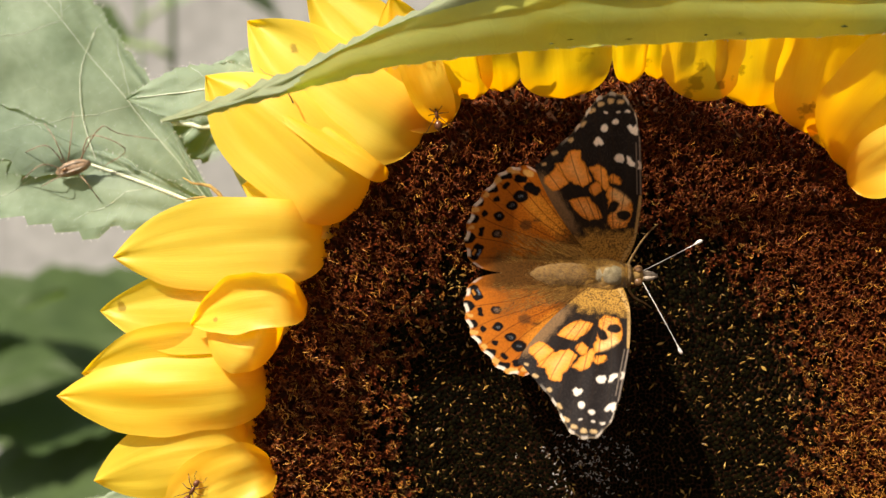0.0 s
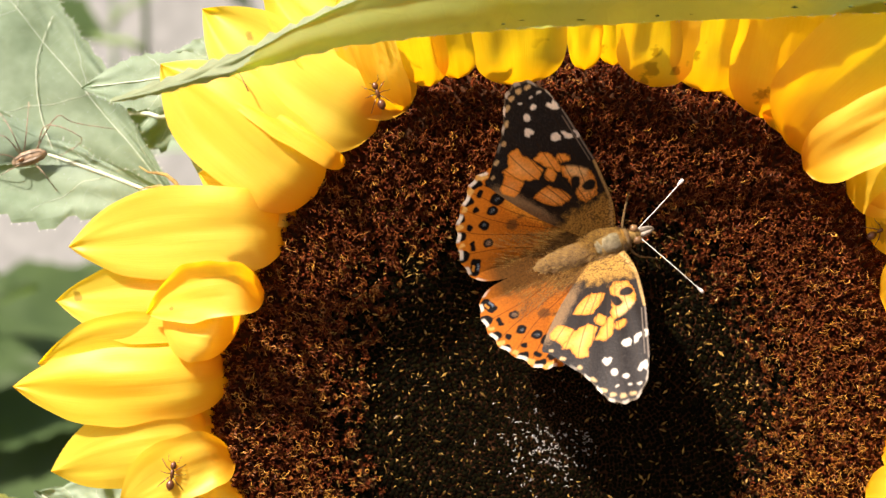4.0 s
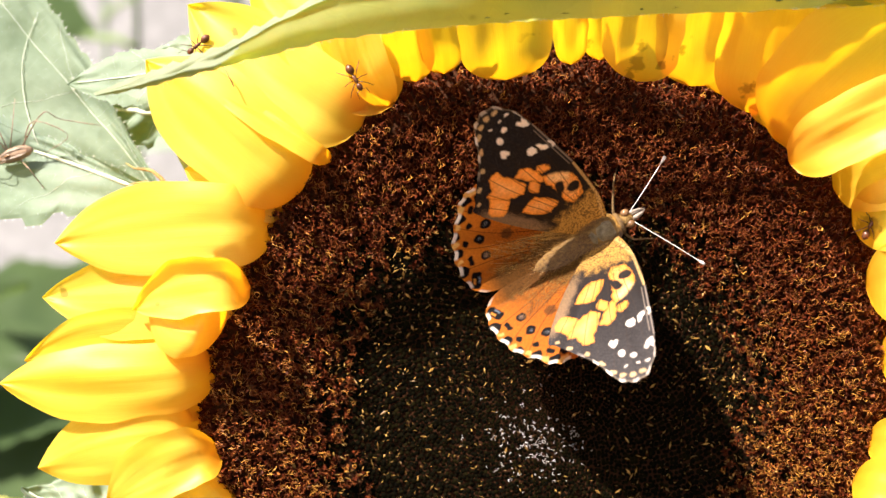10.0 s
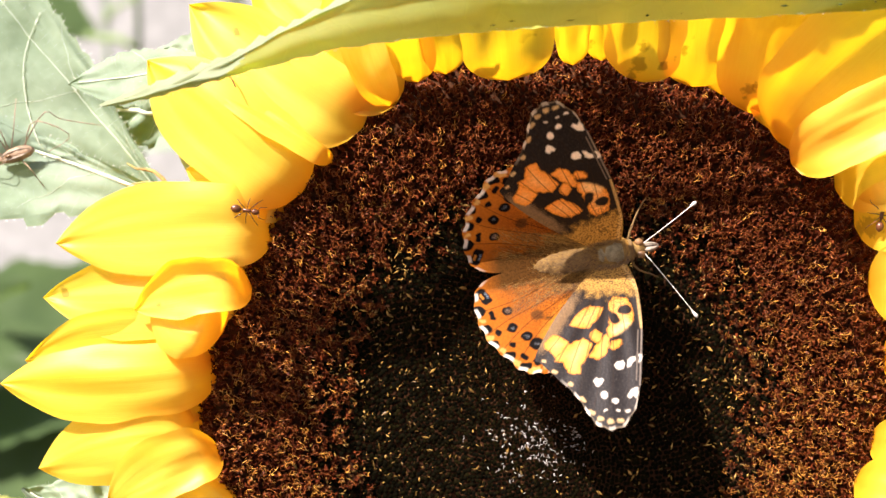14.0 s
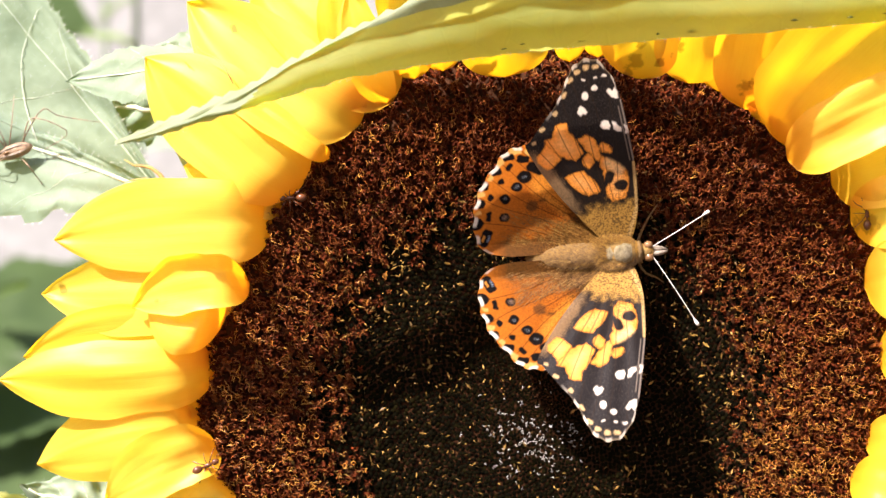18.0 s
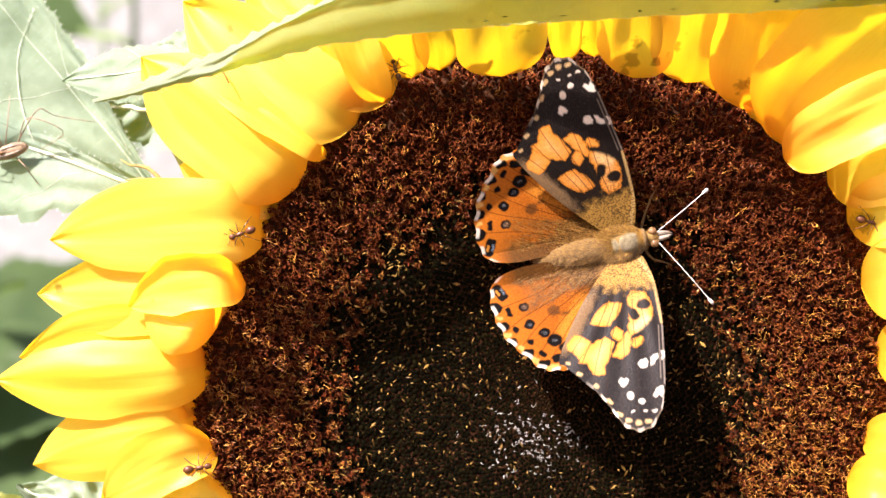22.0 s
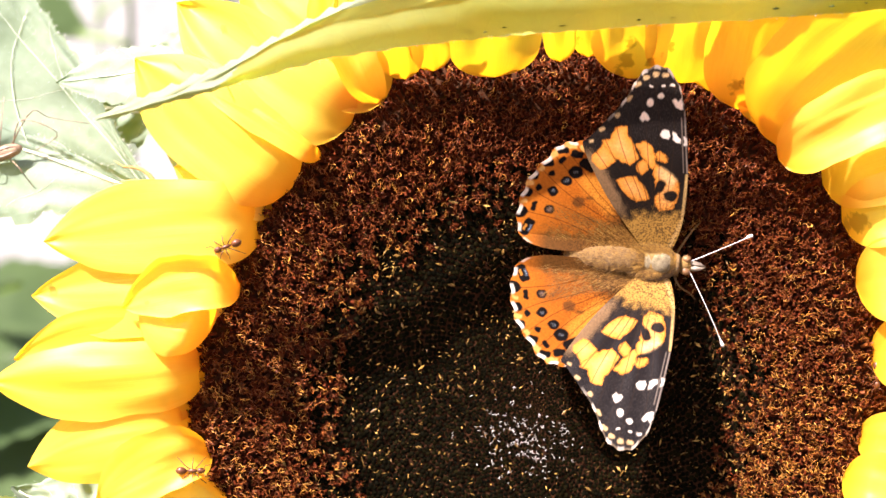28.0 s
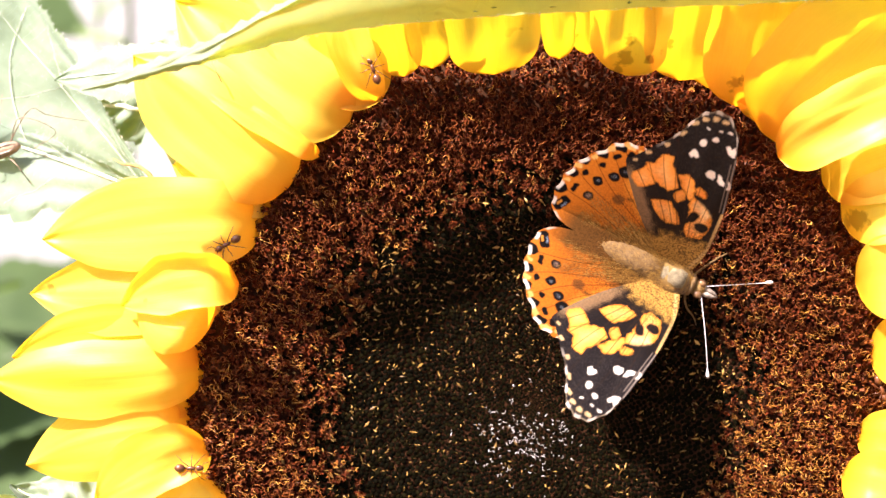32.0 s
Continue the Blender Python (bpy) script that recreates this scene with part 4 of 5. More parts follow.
def wing_mesh(name, outline, hub, hind, mirror):
    rim = np.array(smooth_line(outline + outline[:1], 681))[:-1]
    along = np.linspace(0, 1, len(rim))
    hub = np.array(hub)
    span = 34.0 if not hind else 25.0
    far = np.hypot(*(rim - hub).T)
    outer = np.clip((far - span * 0.62) / 4, 0, 1)
    rim = hub + (rim - hub) * (1 + (0.010 if hind else 0.006) * outer * np.sin(along * (125 if not hind else 105)))[:, None]
    rows = 140
    f = (np.linspace(0.0, 1, rows) ** 0.8)[:, None, None]
    grid = hub + (rim - hub) * f
    x, y = grid[..., 0], grid[..., 1]
    wob = np.array([noise.noise((a * 0.9, b * 0.9, 7 if hind else 2)) for a, b in zip(x.ravel(), y.ravel())]).reshape(x.shape)
    wx, wy = x + 0.45 * wob, y + 0.35 * np.roll(wob, 5, 1)
    fx, fy = x + 0.16 * wob + 0.05 * np.sin(y * 5.1 + x * 2.3), y + 0.16 * wob + 0.05 * np.sin(x * 4.3 - y * 1.9)
    dist = np.hypot(x, y)
    ang = np.arctan2(y, -x)
    edge = np.broadcast_to(f[..., 0], x.shape)
    speck = np.array([noise.noise((a * 6.5, b * 6.5, 3)) for a, b in zip(x.ravel(), y.ravel())]).reshape(x.shape)
    veins = np.zeros_like(x)
    for a in ((0.29, 0.44, 0.56, 0.67, 0.75, 0.83, 0.93) if hind else (1.03, 1.13, 1.22, 1.30, 1.40, 1.49, 1.60)):
        veins = np.maximum(veins, np.clip(1.15 - np.abs(ang - a - (0.02 if hind else 0.012) * np.sin(dist * 0.3 + a * 9)) * dist / 0.11, 0, 1) * np.clip((dist - 8) / 4, 0, 1))

    def mixin(c, k, colour):
        return c + (np.array(colour) - c) * k[..., None]

    def dusted(k, share=0.55):
        """A mask broken up into single scales where it runs out."""
        return np.clip(k * 1.6 - 0.3 + share * speck * 4 * k * (1 - k), 0, 1)

    black, white, tan = (0.006, 0.0045, 0.004), (0.88, 0.80, 0.66), (0.46, 0.255, 0.048)
    if hind:
        c = np.zeros(x.shape + (3,)) + np.array((0.47, 0.130, 0.009))
        c = mixin(c, np.clip((dist - 20) / 6, 0, 1) * 0.5, (0.60, 0.19, 0.014))
        c = mixin(c, inside(wx, wy, [(-14.2, 13.2, -9.8, 9.2, 1.7)], 1.4) * 0.85, (0.78, 0.30, 0.03))
        # brown scales at root and inner edge, darkened for the body's shade
        c = mixin(c, dusted(np.clip((14.5 - dist) / 5 + 0.3 * wob, 0, 1)), (0.115, 0.054, 0.012))
        c = mixin(c, dusted(np.clip((5.6 - y) / 3.2 + 0.4 * wob, 0, 1)) * np.clip((24.5 - dist) / 4, 0, 1) * 0.9, (0.10, 0.050, 0.013))
        c = mixin(c, dusted(inside(wx, wy, [(-15.9, 9.2, -15.5, 9.5, 1.0), (-14.2, 10.2, -13.2, 10.3, 0.3)], 0.8)) * 0.75, (0.07, 0.035, 0.012))
        c = mixin(c, dusted(np.clip((wy + wx * 1.02 - 0.3) / 1.4, 0, 1)) * np.clip((17.5 - dist) / 4, 0, 1) * 0.85, (0.05, 0.03, 0.015))
        c = mixin(c, veins * 0.75, (0.10, 0.022, 0.004))
        c = mixin(c, inside(wx, wy, [(-18.6, 18.9, -17.4, 18.9, 0.5), (-20.9, 17.0, -20.3, 17.4, 0.5), (-22.8, 14.4, -22.3, 14.9, 0.4), (-24.5, 11.8, -24.0, 11.9, 0.4), (-25.3, 8.5, -24.8, 8.6, 0.35), (-16.0, 18.8, -15.0, 18.4, 0.5)], 0.3) * 0.8, (0.84, 0.50, 0.13))
        c = mixin(c, inside(fx, fy, HIND_BLACK, 0.25), black)
        c = mixin(c, inside(fx, fy, [(a, b, a, b, r) for a, b, r in HIND_EYES], 0.25), black)
        c = mixin(c, inside(fx, fy, [(a, b, a + 0.1, b, 0.42) for a, b, r in HIND_EYES[:1]], 0.5) * np.clip(0.5 + speck, 0, 1), (0.34, 0.22, 0.16))
        c = mixin(c, inside(fx, fy, [(a - 0.15, b, a + 0.15, b + 0.1, 0.26) for a, b, r in HIND_EYES[1:]], 0.3) * np.clip(0.3 + 1.5 * speck, 0, 0.8), (0.20, 0.22, 0.25))
        c = mixin(c, inside(fx, fy, [(-24.6, 3.8, -24.3, 4.6, 0.2)], 0.2), (0.55, 0.22, 0.03))
        c = mixin(c, inside(fx, fy, [(-23.8, 3.6, -23.4, 4.6, 0.2)], 0.2) * np.clip(0.4 + 2 * speck, 0, 1), (0.25, 0.33, 0.42))
        scallop = 0.5 + 0.5 * np.sin(along * 105 + 2.2)[None, :]
        c = mixin(c, np.clip((edge - 0.962) / 0.012, 0, 1) * outer[None, :] * np.clip(scallop * 2.2 - 0.5, 0, 1), white)
    else:
        c = np.zeros(x.shape + (3,)) + np.array((0.008, 0.0055, 0.0045))
        c = mixin(c, np.clip(speck * 2.2 - 0.30, 0, 1) * np.clip((dist - 17) / 6, 0, 1) * 0.55, (0.10, 0.085, 0.072))
        # tan scales over the root and down the trailing edge
        root = (10.1 + 1.2 * np.clip((-x - 1.5) / 4, 0, 1) - dist) / 3.0 + 0.5 * wob + 0.2
        c = mixin(c, dusted(np.clip(root, 0, 1), 0.9), tan)
        rear = np.clip(1.3 - np.abs(x + 11.8 + (y - 16.5) * 0.55) / 1.9 + 0.4 * wob, 0, 1) * np.clip((y - 7) / 4, 0, 1) * np.clip((21.5 - y) / 3, 0, 1)
        c = mixin(c, dusted(rear, 0.9) * 0.8, (0.26, 0.165, 0.075))
        # sheen of light on the outer fringe, painted as pale broken scales
        c = mixin(c, dusted(np.clip((edge - 0.90) / 0.10, 0, 1) * outer[None, :] * np.clip((26 - wy) / 10, 0, 1), 1.2) * 0.55, (0.42, 0.36, 0.29))
        patch = within(fx, fy, FORE_ORANGE, 0.35, 0.08)
        c = mixin(c, np.clip(patch + speck * 1.2 * 4 * patch * (1 - patch), 0, 1), (0.88, 0.31, 0.025))
        # paler patch middles, with the sun's gloss mixed into the orange
        c = mixin(c, within(fx, fy, FORE_ORANGE, 1.6, -0.7) * 0.7, (0.95, 0.48, 0.15))
        c = mixin(c, inside(fx, fy, [(0.9, 15.0, -1.0, 16.6, 0.75)], 0.8) * 0.75, (0.95, 0.64, 0.28))
        c = mixin(c, inside(fx, fy, FORE_BLACK, 0.35), black)
        c = mixin(c, veins * 0.8, (0.022, 0.012, 0.006))
        c = mixin(c, within(fx, fy, FORE_WHITE, 0.25, -0.10), white)
        c = mixin(c, inside(fx, fy, FORE_DOT, 0.25), white)
        c = mixin(c, inside(fx, fy, [(*p[:4], p[4] * 0.74) for p in FORE_PALE], 0.3) * np.clip(0.8 + speck, 0, 1), (0.74, 0.52, 0.24))
        scallop = np.clip(np.sin(along * 125 + 0.6) * 1.5 + 0.35, 0, 1)[None, :]
        c = mixin(c, np.clip((edge - 0.972) / 0.010, 0, 1) * outer[None, :] * scallop * np.broadcast_to(np.clip((24 - rim[:, 0] * 2 - rim[:, 1]) / 6 + 0.75, 0.45, 1)[None, :], x.shape), white)
        c = mixin(c, np.clip((edge - 0.986) / 0.006, 0, 1) * 0.28 * outer[None, :], (0.50, 0.38, 0.22))
        c = mixin(c, inside(x, y, [(1.0, 3.0, 3.0, 8.0, 0.32), (3.0, 8.0, 3.35, 16.0, 0.24)], 0.25) * 0.8, (0.62, 0.40, 0.14))
        c = mixin(c, inside(x, y, [(3.35, 16.5, 2.4, 27.0, 0.12), (2.75, 16.5, 1.9, 26.0, 0.07)], 0.2) * 0.55, (0.40, 0.33, 0.26))
    z = 0.02 * dist + 0.05 * np.cos(ang * (22 if hind else 34)) * np.clip((dist - 7) / 12, 0, 1) + (0.5 * np.sin(dist / span * 2.2)) + (-0.25 if hind else 0.15)
    z -= 0.045 * (dist * dist / span - dist)
    if hind:
        z += 1.2 * np.clip((3.0 - y) / 3, 0, 1)
    sy = -1 if mirror else 1
    verts = np.stack([x, y * sy, z], -1).reshape(-1, 3) * 0.001
    faces = grid_faces(rows, len(rim), True)
    if not mirror:
        faces = [tuple(reversed(q)) for q in faces]
    me = mesh_of(name, verts, faces, HINDWING if hind else FOREWING)
    layer = me.color_attributes.new("scales", "FLOAT_COLOR", "POINT")
    rgba = np.ones((len(verts), 4), dtype=np.float32)
    rgba[:, :3] = np.clip(c.reshape(-1, 3), 0, 1)
    rgba[:, 3] = np.clip(1.5 - dist / (17.0 if hind else 13.0), 0, 1).ravel() * 0.75
    layer.data.foreach_set("color", rgba.ravel())
    return me


def fur(count, seed, place_of, material=FUR_BROWN):
    """Fine hairs: place_of(random) gives root, direction and length in mm."""
    rnd_ = random.Random(seed)
    v, f = [], []
    for _ in range(count):
        p, d, size = place_of(rnd_)
        d = Vector(d).normalized()
        p = Vector(p)
        side = d.cross(Vector((0.2, 0.4, 0.9))).normalized() * 0.02
        o = len(v)
        mid = p + d * size * 0.55 + Vector((0, 0, 0.08 * size))
        end = p + d * size
        v += [q * 0.001 for q in (p + side, p - side, mid - side * 0.7, mid + side * 0.7, end)]
        f += [(o, o + 1, o + 2, o + 3), (o + 3, o + 2, o + 4)]
    return mesh_of("fur", v, f, material)


BUTTERFLY = thing("butterfly", "orange and black butterfly with white spots resting on the disc", "butterfly")
WINGS = {}


def butterfly():
    for sg, mirror in ((1, False), (-1, True)):
        WINGS["hind", sg] = part("hindwing", wing_mesh("hindwing", HIND, (-7.0, 4.0), True, mirror), BUTTERFLY, "orange hindwing with a row of black eyespots")
        WINGS["fore", sg] = part("forewing", wing_mesh("forewing", FORE, (-2.0, 6.0), False, mirror), BUTTERFLY, "orange forewing with a black white-spotted tip")

        def root(r, sg=sg):
            x = -2 - 15.5 * r.random() ** 1.5
            y = 1.3 + (1.4 + 0.22 * -x) * r.random() ** 1.6
            return (x, sg * y, 0.25 + 0.03 * y), (-1, sg * (0.05 + 0.14 * y + r.uniform(-.1, .2)), 0.03 + r.uniform(0, .08)), r.uniform(2.2, 6.2)
        part("wing_fur", fur(2800, 40 + sg, root, WING_FUR), WINGS["hind", sg], "long tan hairs along the inner wing")
    axis = [(-5.6, 0.2), (-4.8, 0.3), (-3.2, 0.5), (-0.8, 0.7), (1.0, 0.6), (2.3, 0.3), (2.9, 0.1)]
    prof = [(0.6, 0.6), (1.9, 1.7), (2.7, 2.3), (3.0, 2.5), (2.5, 2.2), (1.5, 1.5), (0.7, 0.8)]
    v, f = lathe_data(prof, axis, 18)
    thorax = part("thorax", mesh_of("thorax", [Vector(p) * 0.001 for p in v], f, BODY_FUR), BUTTERFLY, "furry grey-brown thorax")

    def on_thorax(r):
        x = r.uniform(-5.2, 2.4)
        q = r.uniform(-0.2, math.pi + 0.2)
        if -3.2 < x < 1.3 and abs(q - 1.57) < 0.55:        # the fur parts over the shield
            q += 0.8 if q > 1.57 else -0.8
        w = 2.9 * math.sqrt(max(0.05, 1 - ((x + 1.6) / 4.9) ** 2))
        n = Vector((0, math.cos(q), math.sin(q)))
        return (x, w * n.y, 0.4 + w * 0.88 * n.z), (-0.9, n.y * 0.75, n.z * 0.35), r.uniform(0.6, 2.0)
    part("thorax_fur", fur(4800, 3, on_thorax), thorax)
    axis, prof = [], []
    for i in range(37):
        s = i / 36
        r = (0.9 + 1.6 * math.sin(math.pi * min(1, s * 0.86 + 0.14)) ** 0.8) * (1 - 0.25 * s)
        r *= 1 - 0.06 * (1 if i % 5 == 3 else 0)
        if s > 0.9:
            r *= 1 - ((s - 0.9) / 0.1) ** 2 * 0.8
        axis.append((-3.5 - 13.8 * s, 1.0 - 0.7 * s * s))
        prof.append((r, r * 0.95))
    v, f = lathe_data(prof, axis, 18)
    abdomen = part("abdomen", mesh_of("abdomen", [Vector(p) * 0.001 for p in v], f, ABDOMEN), BUTTERFLY, "ringed tan abdomen")

    def on_abdomen(r):
        s = r.random()
        q = r.uniform(0, math.pi)
        w = 2.2 * math.sin(math.pi * min(1, s * 0.86 + 0.14)) ** 0.8 * (1 - 0.25 * s) + 0.35
        n = Vector((0, math.cos(q), math.sin(q)))
        return (-3.5 - 13.6 * s, w * n.y, 1.0 - 0.7 * s * s + w * n.z), (-1, n.y * 0.9, n.z * 0.25), r.uniform(0.3, 1.1)
    part("abdomen_fur", fur(1200, 8, on_abdomen), abdomen)
    v, f = lathe_data([(0.5, 0.5), (1.15, 1.05), (1.35, 1.2), (1.25, 1.1), (0.6, 0.6)], [(2.6, 0.3), (3.1, 0.3), (3.8, 0.25), (4.6, 0.1), (5.2, 0.0)], 18)
    head = part("head", mesh_of("head", [Vector(p) * 0.001 for p in v], f, BODY_FUR), BUTTERFLY, "small tan furry head")

    def on_head(r):
        q = r.uniform(0, math.pi)
        return (r.uniform(3.0, 4.9), 1.15 * math.cos(q), 0.1 + 1.05 * math.sin(q)), (r.uniform(-0.6, 0.8), math.cos(q), math.sin(q)), r.uniform(0.2, 0.45)
    part("head_fur", fur(380, 9, on_head), head)
    v, f = lathe_data([(1.2, 1.1), (1.85, 1.65), (2.0, 1.8), (1.8, 1.6), (1.2, 1.1)], [(1.9, 0.35), (2.05, 0.35), (2.45, 0.35), (2.85, 0.3), (3.0, 0.3)], 22)
    part("collar", mesh_of("collar", [Vector(p) * 0.001 for p in v], f, ABDOMEN), head, "raised tan scaly collar")
    # the bare shield on the back
    v, f = lathe_data([(0.2, 0.1), (1.0, 0.5), (1.3, 0.6), (0.9, 0.5), (1.4, 0.7), (1.75, 0.8), (1.5, 0.7), (0.8, 0.4), (0.2, 0.1)], [(-3.9, 2.1), (-3.4, 2.3), (-2.8, 2.4), (-2.3, 2.42), (-1.8, 2.5), (-0.4, 2.55), (0.8, 2.3), (1.5, 1.8), (1.8, 1.5)], 18)
    part("shield", mesh_of("shield", [Vector(p) * 0.001 for p in v], f, SHIELD), thorax, "bare grey-green shield on the back")
    for sg in (1, -1):
        v, f = lathe_data([(0.15, 0.15), (0.6, 0.65), (0.8, 0.85), (0.6, 0.65), (0.15, 0.15)], [(3.3, 0), (3.5, 0), (4.1, 0), (4.7, 0), (4.9, 0)], 10)
        part("eye", mesh_of("eye", [Vector((p[0], p[1] + sg * 1.05, p[2] + 0.75)) * 0.001 for p in v], f, EYE), head, "round brown eye")
        part("palp", tube("palp", [Vector(p) * 0.001 for p in ((4.5, sg * 0.42, 0.3), (5.6, sg * 0.42, 0.55), (6.6, sg * 0.3, 0.65), (7.5, sg * 0.1, 0.6))], [0.0004, 0.0005, 0.00038, 0.00008], PALP, 8), head, "pale pointed palp")
    for tip in ((14.7, 6.2, 2.5), (11.6, -13.3, 2.0)):
        sg = 1 if tip[1] > 0 else -1
        a, b = Vector((4.6, sg * 0.7, 0.9)), Vector(tip)
        pts = [a.lerp(b, i / 24) + Vector((0, 0, 0.9 * math.sin(math.pi * i / 24))) for i in range(25)]
        rad = [0.058 + (0.016 if i % 2 else 0) + 0.22 * max(0, (i - 21) / 3) for i in range(25)]
        an = part("antenna", tube("antenna", [p * 0.001 for p in pts], [r * 0.001 for r in rad], PALE_SCALE, 7), BUTTERFLY, "thin white antenna with a clubbed tip")
        end = (b - a).normalized()
        part("club", tube("club", [(b + end * q) * 0.001 for q in (-1.2, -0.7, -0.2, 0.15)], [0.00014, 0.00029, 0.00033, 0.00016], PALE_SCALE, 8), an, "pale antenna club")
    for sg in (1, -1):
        for k, (x0, x1) in enumerate(((2.2, 5.5), (0.5, 1.5), (-1.0, -6.0))):
            pts = [(2.2, sg * 1.2, -0.8), (3.3, sg * 3.6, -0.4), (5.6, sg * (7.0 if sg > 0 else 4.8), -1.6), (8.4 if sg > 0 else 7.2, sg * (9.4 if sg > 0 else 5.8), -4.8)] if k == 0 else [(x0, sg * 1.2, -0.8), ((x0 + x1) / 2, sg * 3.6, -0.6), (x1, sg * 5.4, -4.6 + 0.3 * k), (x1 + 0.8, sg * 6.2, -5.2)]
            part("leg", tube("leg", [Vector(p) * 0.001 for p in smooth_line(pts, 9)], [0.00028, 0.00026, 0.00024, 0.0002, 0.00018, 0.00016, 0.00014, 0.00012, 0.0001], ABDOMEN, 6), BUTTERFLY)


butterfly()


# ---- ants ----
def ant():
    top = thing("ant", "small brown ant walking on a yellow petal", "ant", group="ants on the petals")
    for name, prof, axis in (("gaster", [(0.1, 0.1), (0.42, 0.4), (0.52, 0.5), (0.36, 0.34), (0.08, 0.08)], [(-1.9, 0.55), (-1.6, 0.55), (-1.15, 0.55), (-0.75, 0.5), (-0.5, 0.45)]),
                             ("thorax", [(0.1, 0.1), (0.2, 0.22), (0.26, 0.28), (0.22, 0.22), (0.08, 0.08)], [(-0.5, 0.45), (-0.25, 0.5), (0.2, 0.55), (0.55, 0.52), (0.75, 0.5)]),
                             ("head", [(0.12, 0.12), (0.34, 0.28), (0.38, 0.3), (0.28, 0.22), (0.08, 0.06)], [(0.7, 0.5), (0.9, 0.5), (1.2, 0.48), (1.5, 0.44), (1.68, 0.4)])):
        v, f = lathe_data(prof, axis, 10)
        part(name, mesh_of("ant_" + name, [Vector(p) * 0.0014 for p in v], f, ANT_SKIN), top)
    for sg in (1, -1):
        for x0, x1 in ((0.45, 1.5), (0.2, 0.2), (-0.05, -1.5)):
            pts = [(x0, sg * 0.15, 0.45), ((x0 + x1) / 2, sg * 0.75, 0.85), (x1 * 0.9, sg * 1.25, 0.2), (x1 * 1.2, sg * 1.6, 0.02)]
            part("leg", tube("leg", [Vector(p) * 0.0014 for p in pts], [0.00009, 0.00008, 0.00006, 0.00004], ANT_SKIN, 5), top)
        pts = [(1.5, sg * 0.2, 0.5), (1.75, sg * 0.65, 0.75), (2.5, sg * 0.75, 0.5)]
        part("antenna", tube("antenna", [Vector(p) * 0.0014 for p in pts], [0.00006, 0.00005, 0.00005], ANT_SKIN, 5), top)
    return top


ANTS = [ant()]
for _ in range(3):
    ANTS.append(copy_thing(ANTS[0], Matrix.Identity(4)))


# ---- harvestman on the leaf ----
HARVESTMAN = thing("harvestman", "brown long-legged harvestman resting on the grey-green leaf", "spider", spot(-75.3, 16.7, -15.3))


def harvestman():
    v, f = lathe_data([(0.3, 0.2), (0.9, 0.8), (1.2, 1.0), (1.1, 0.9), (0.7, 0.6), (0.3, 0.3)], [(3.0, 0.2), (2.2, 0.4), (0.6, 0.5), (-1.0, 0.4), (-2.2, 0.1), (-2.8, 0.0)], 14)
    turn = pose(0, 0, 0, 90, 0, 0) @ pose(0, 0, 0, 0, 0, 18)
    part("body", mesh_of("body", [turn @ (Vector(p) * 0.00118) for p in v], f, SPIDER_SKIN), HARVESTMAN, "mottled brown body with a pale band")
    for side in (0.55, -0.6):
        part("stripe", tube("stripe", [turn @ (Vector(p) * 0.001) for p in ((-2.6, side * 0.7, 0.9), (-0.7, side * 1.15, 1.5), (1.2, side * 1.15, 1.6), (2.8, side * 0.6, 1.15))], [0.0001, 0.00024, 0.00024, 0.0001], PALP, 6), HARVESTMAN, "pale stripe along the back")
    part("eye_turret", mesh_of("eye_turret", [turn @ (Vector((p[0] * 0.22 - 1.2, p[1] * 0.22, p[2] * 0.3 + 1.5)) * 0.001) for p in v], f, EYE), HARVESTMAN)
    for path in (((-1, 1, 0), (0.5, 5, 3.5), (0.2, 10.5, 1.0)), ((1, 1, 0), (6, 7.5, 3.5), (9, 6.5, 2), (16, 5.5, 0)), ((1.5, 0.5, 0), (4.0, 6.0, 3.0), (10.5, 3.5, 2), (5.8, 0.5, 0)),
                 ((1, -1, 0), (3.5, -3.0, 2.5), (5.5, -6.5, 0)), ((-1, -1, 0), (-2.5, -2, 2.0), (-6, -3.5, 0)), ((-1.5, 0.5, 0), (-4, 4.0, 3.0), (-9, 3.0, 0)), ((-1.5, 1, 0), (-2.5, 5, 3.0), (-5.5, 8.5, 0)), ((-1.5, -0.5, 0), (-5, 0.5, 2.5), (-10, -2.5, 0))):
        line = smooth_line([Vector((x, -w + 0.0, y)) * 0.001 for x, y, w in path], 12)
        part("leg", tube("leg", line, [0.00013 - 0.000006 * q for q in range(12)], SPIDER_SKIN, 6), HARVESTMAN, "thin brown bent leg")


harvestman()


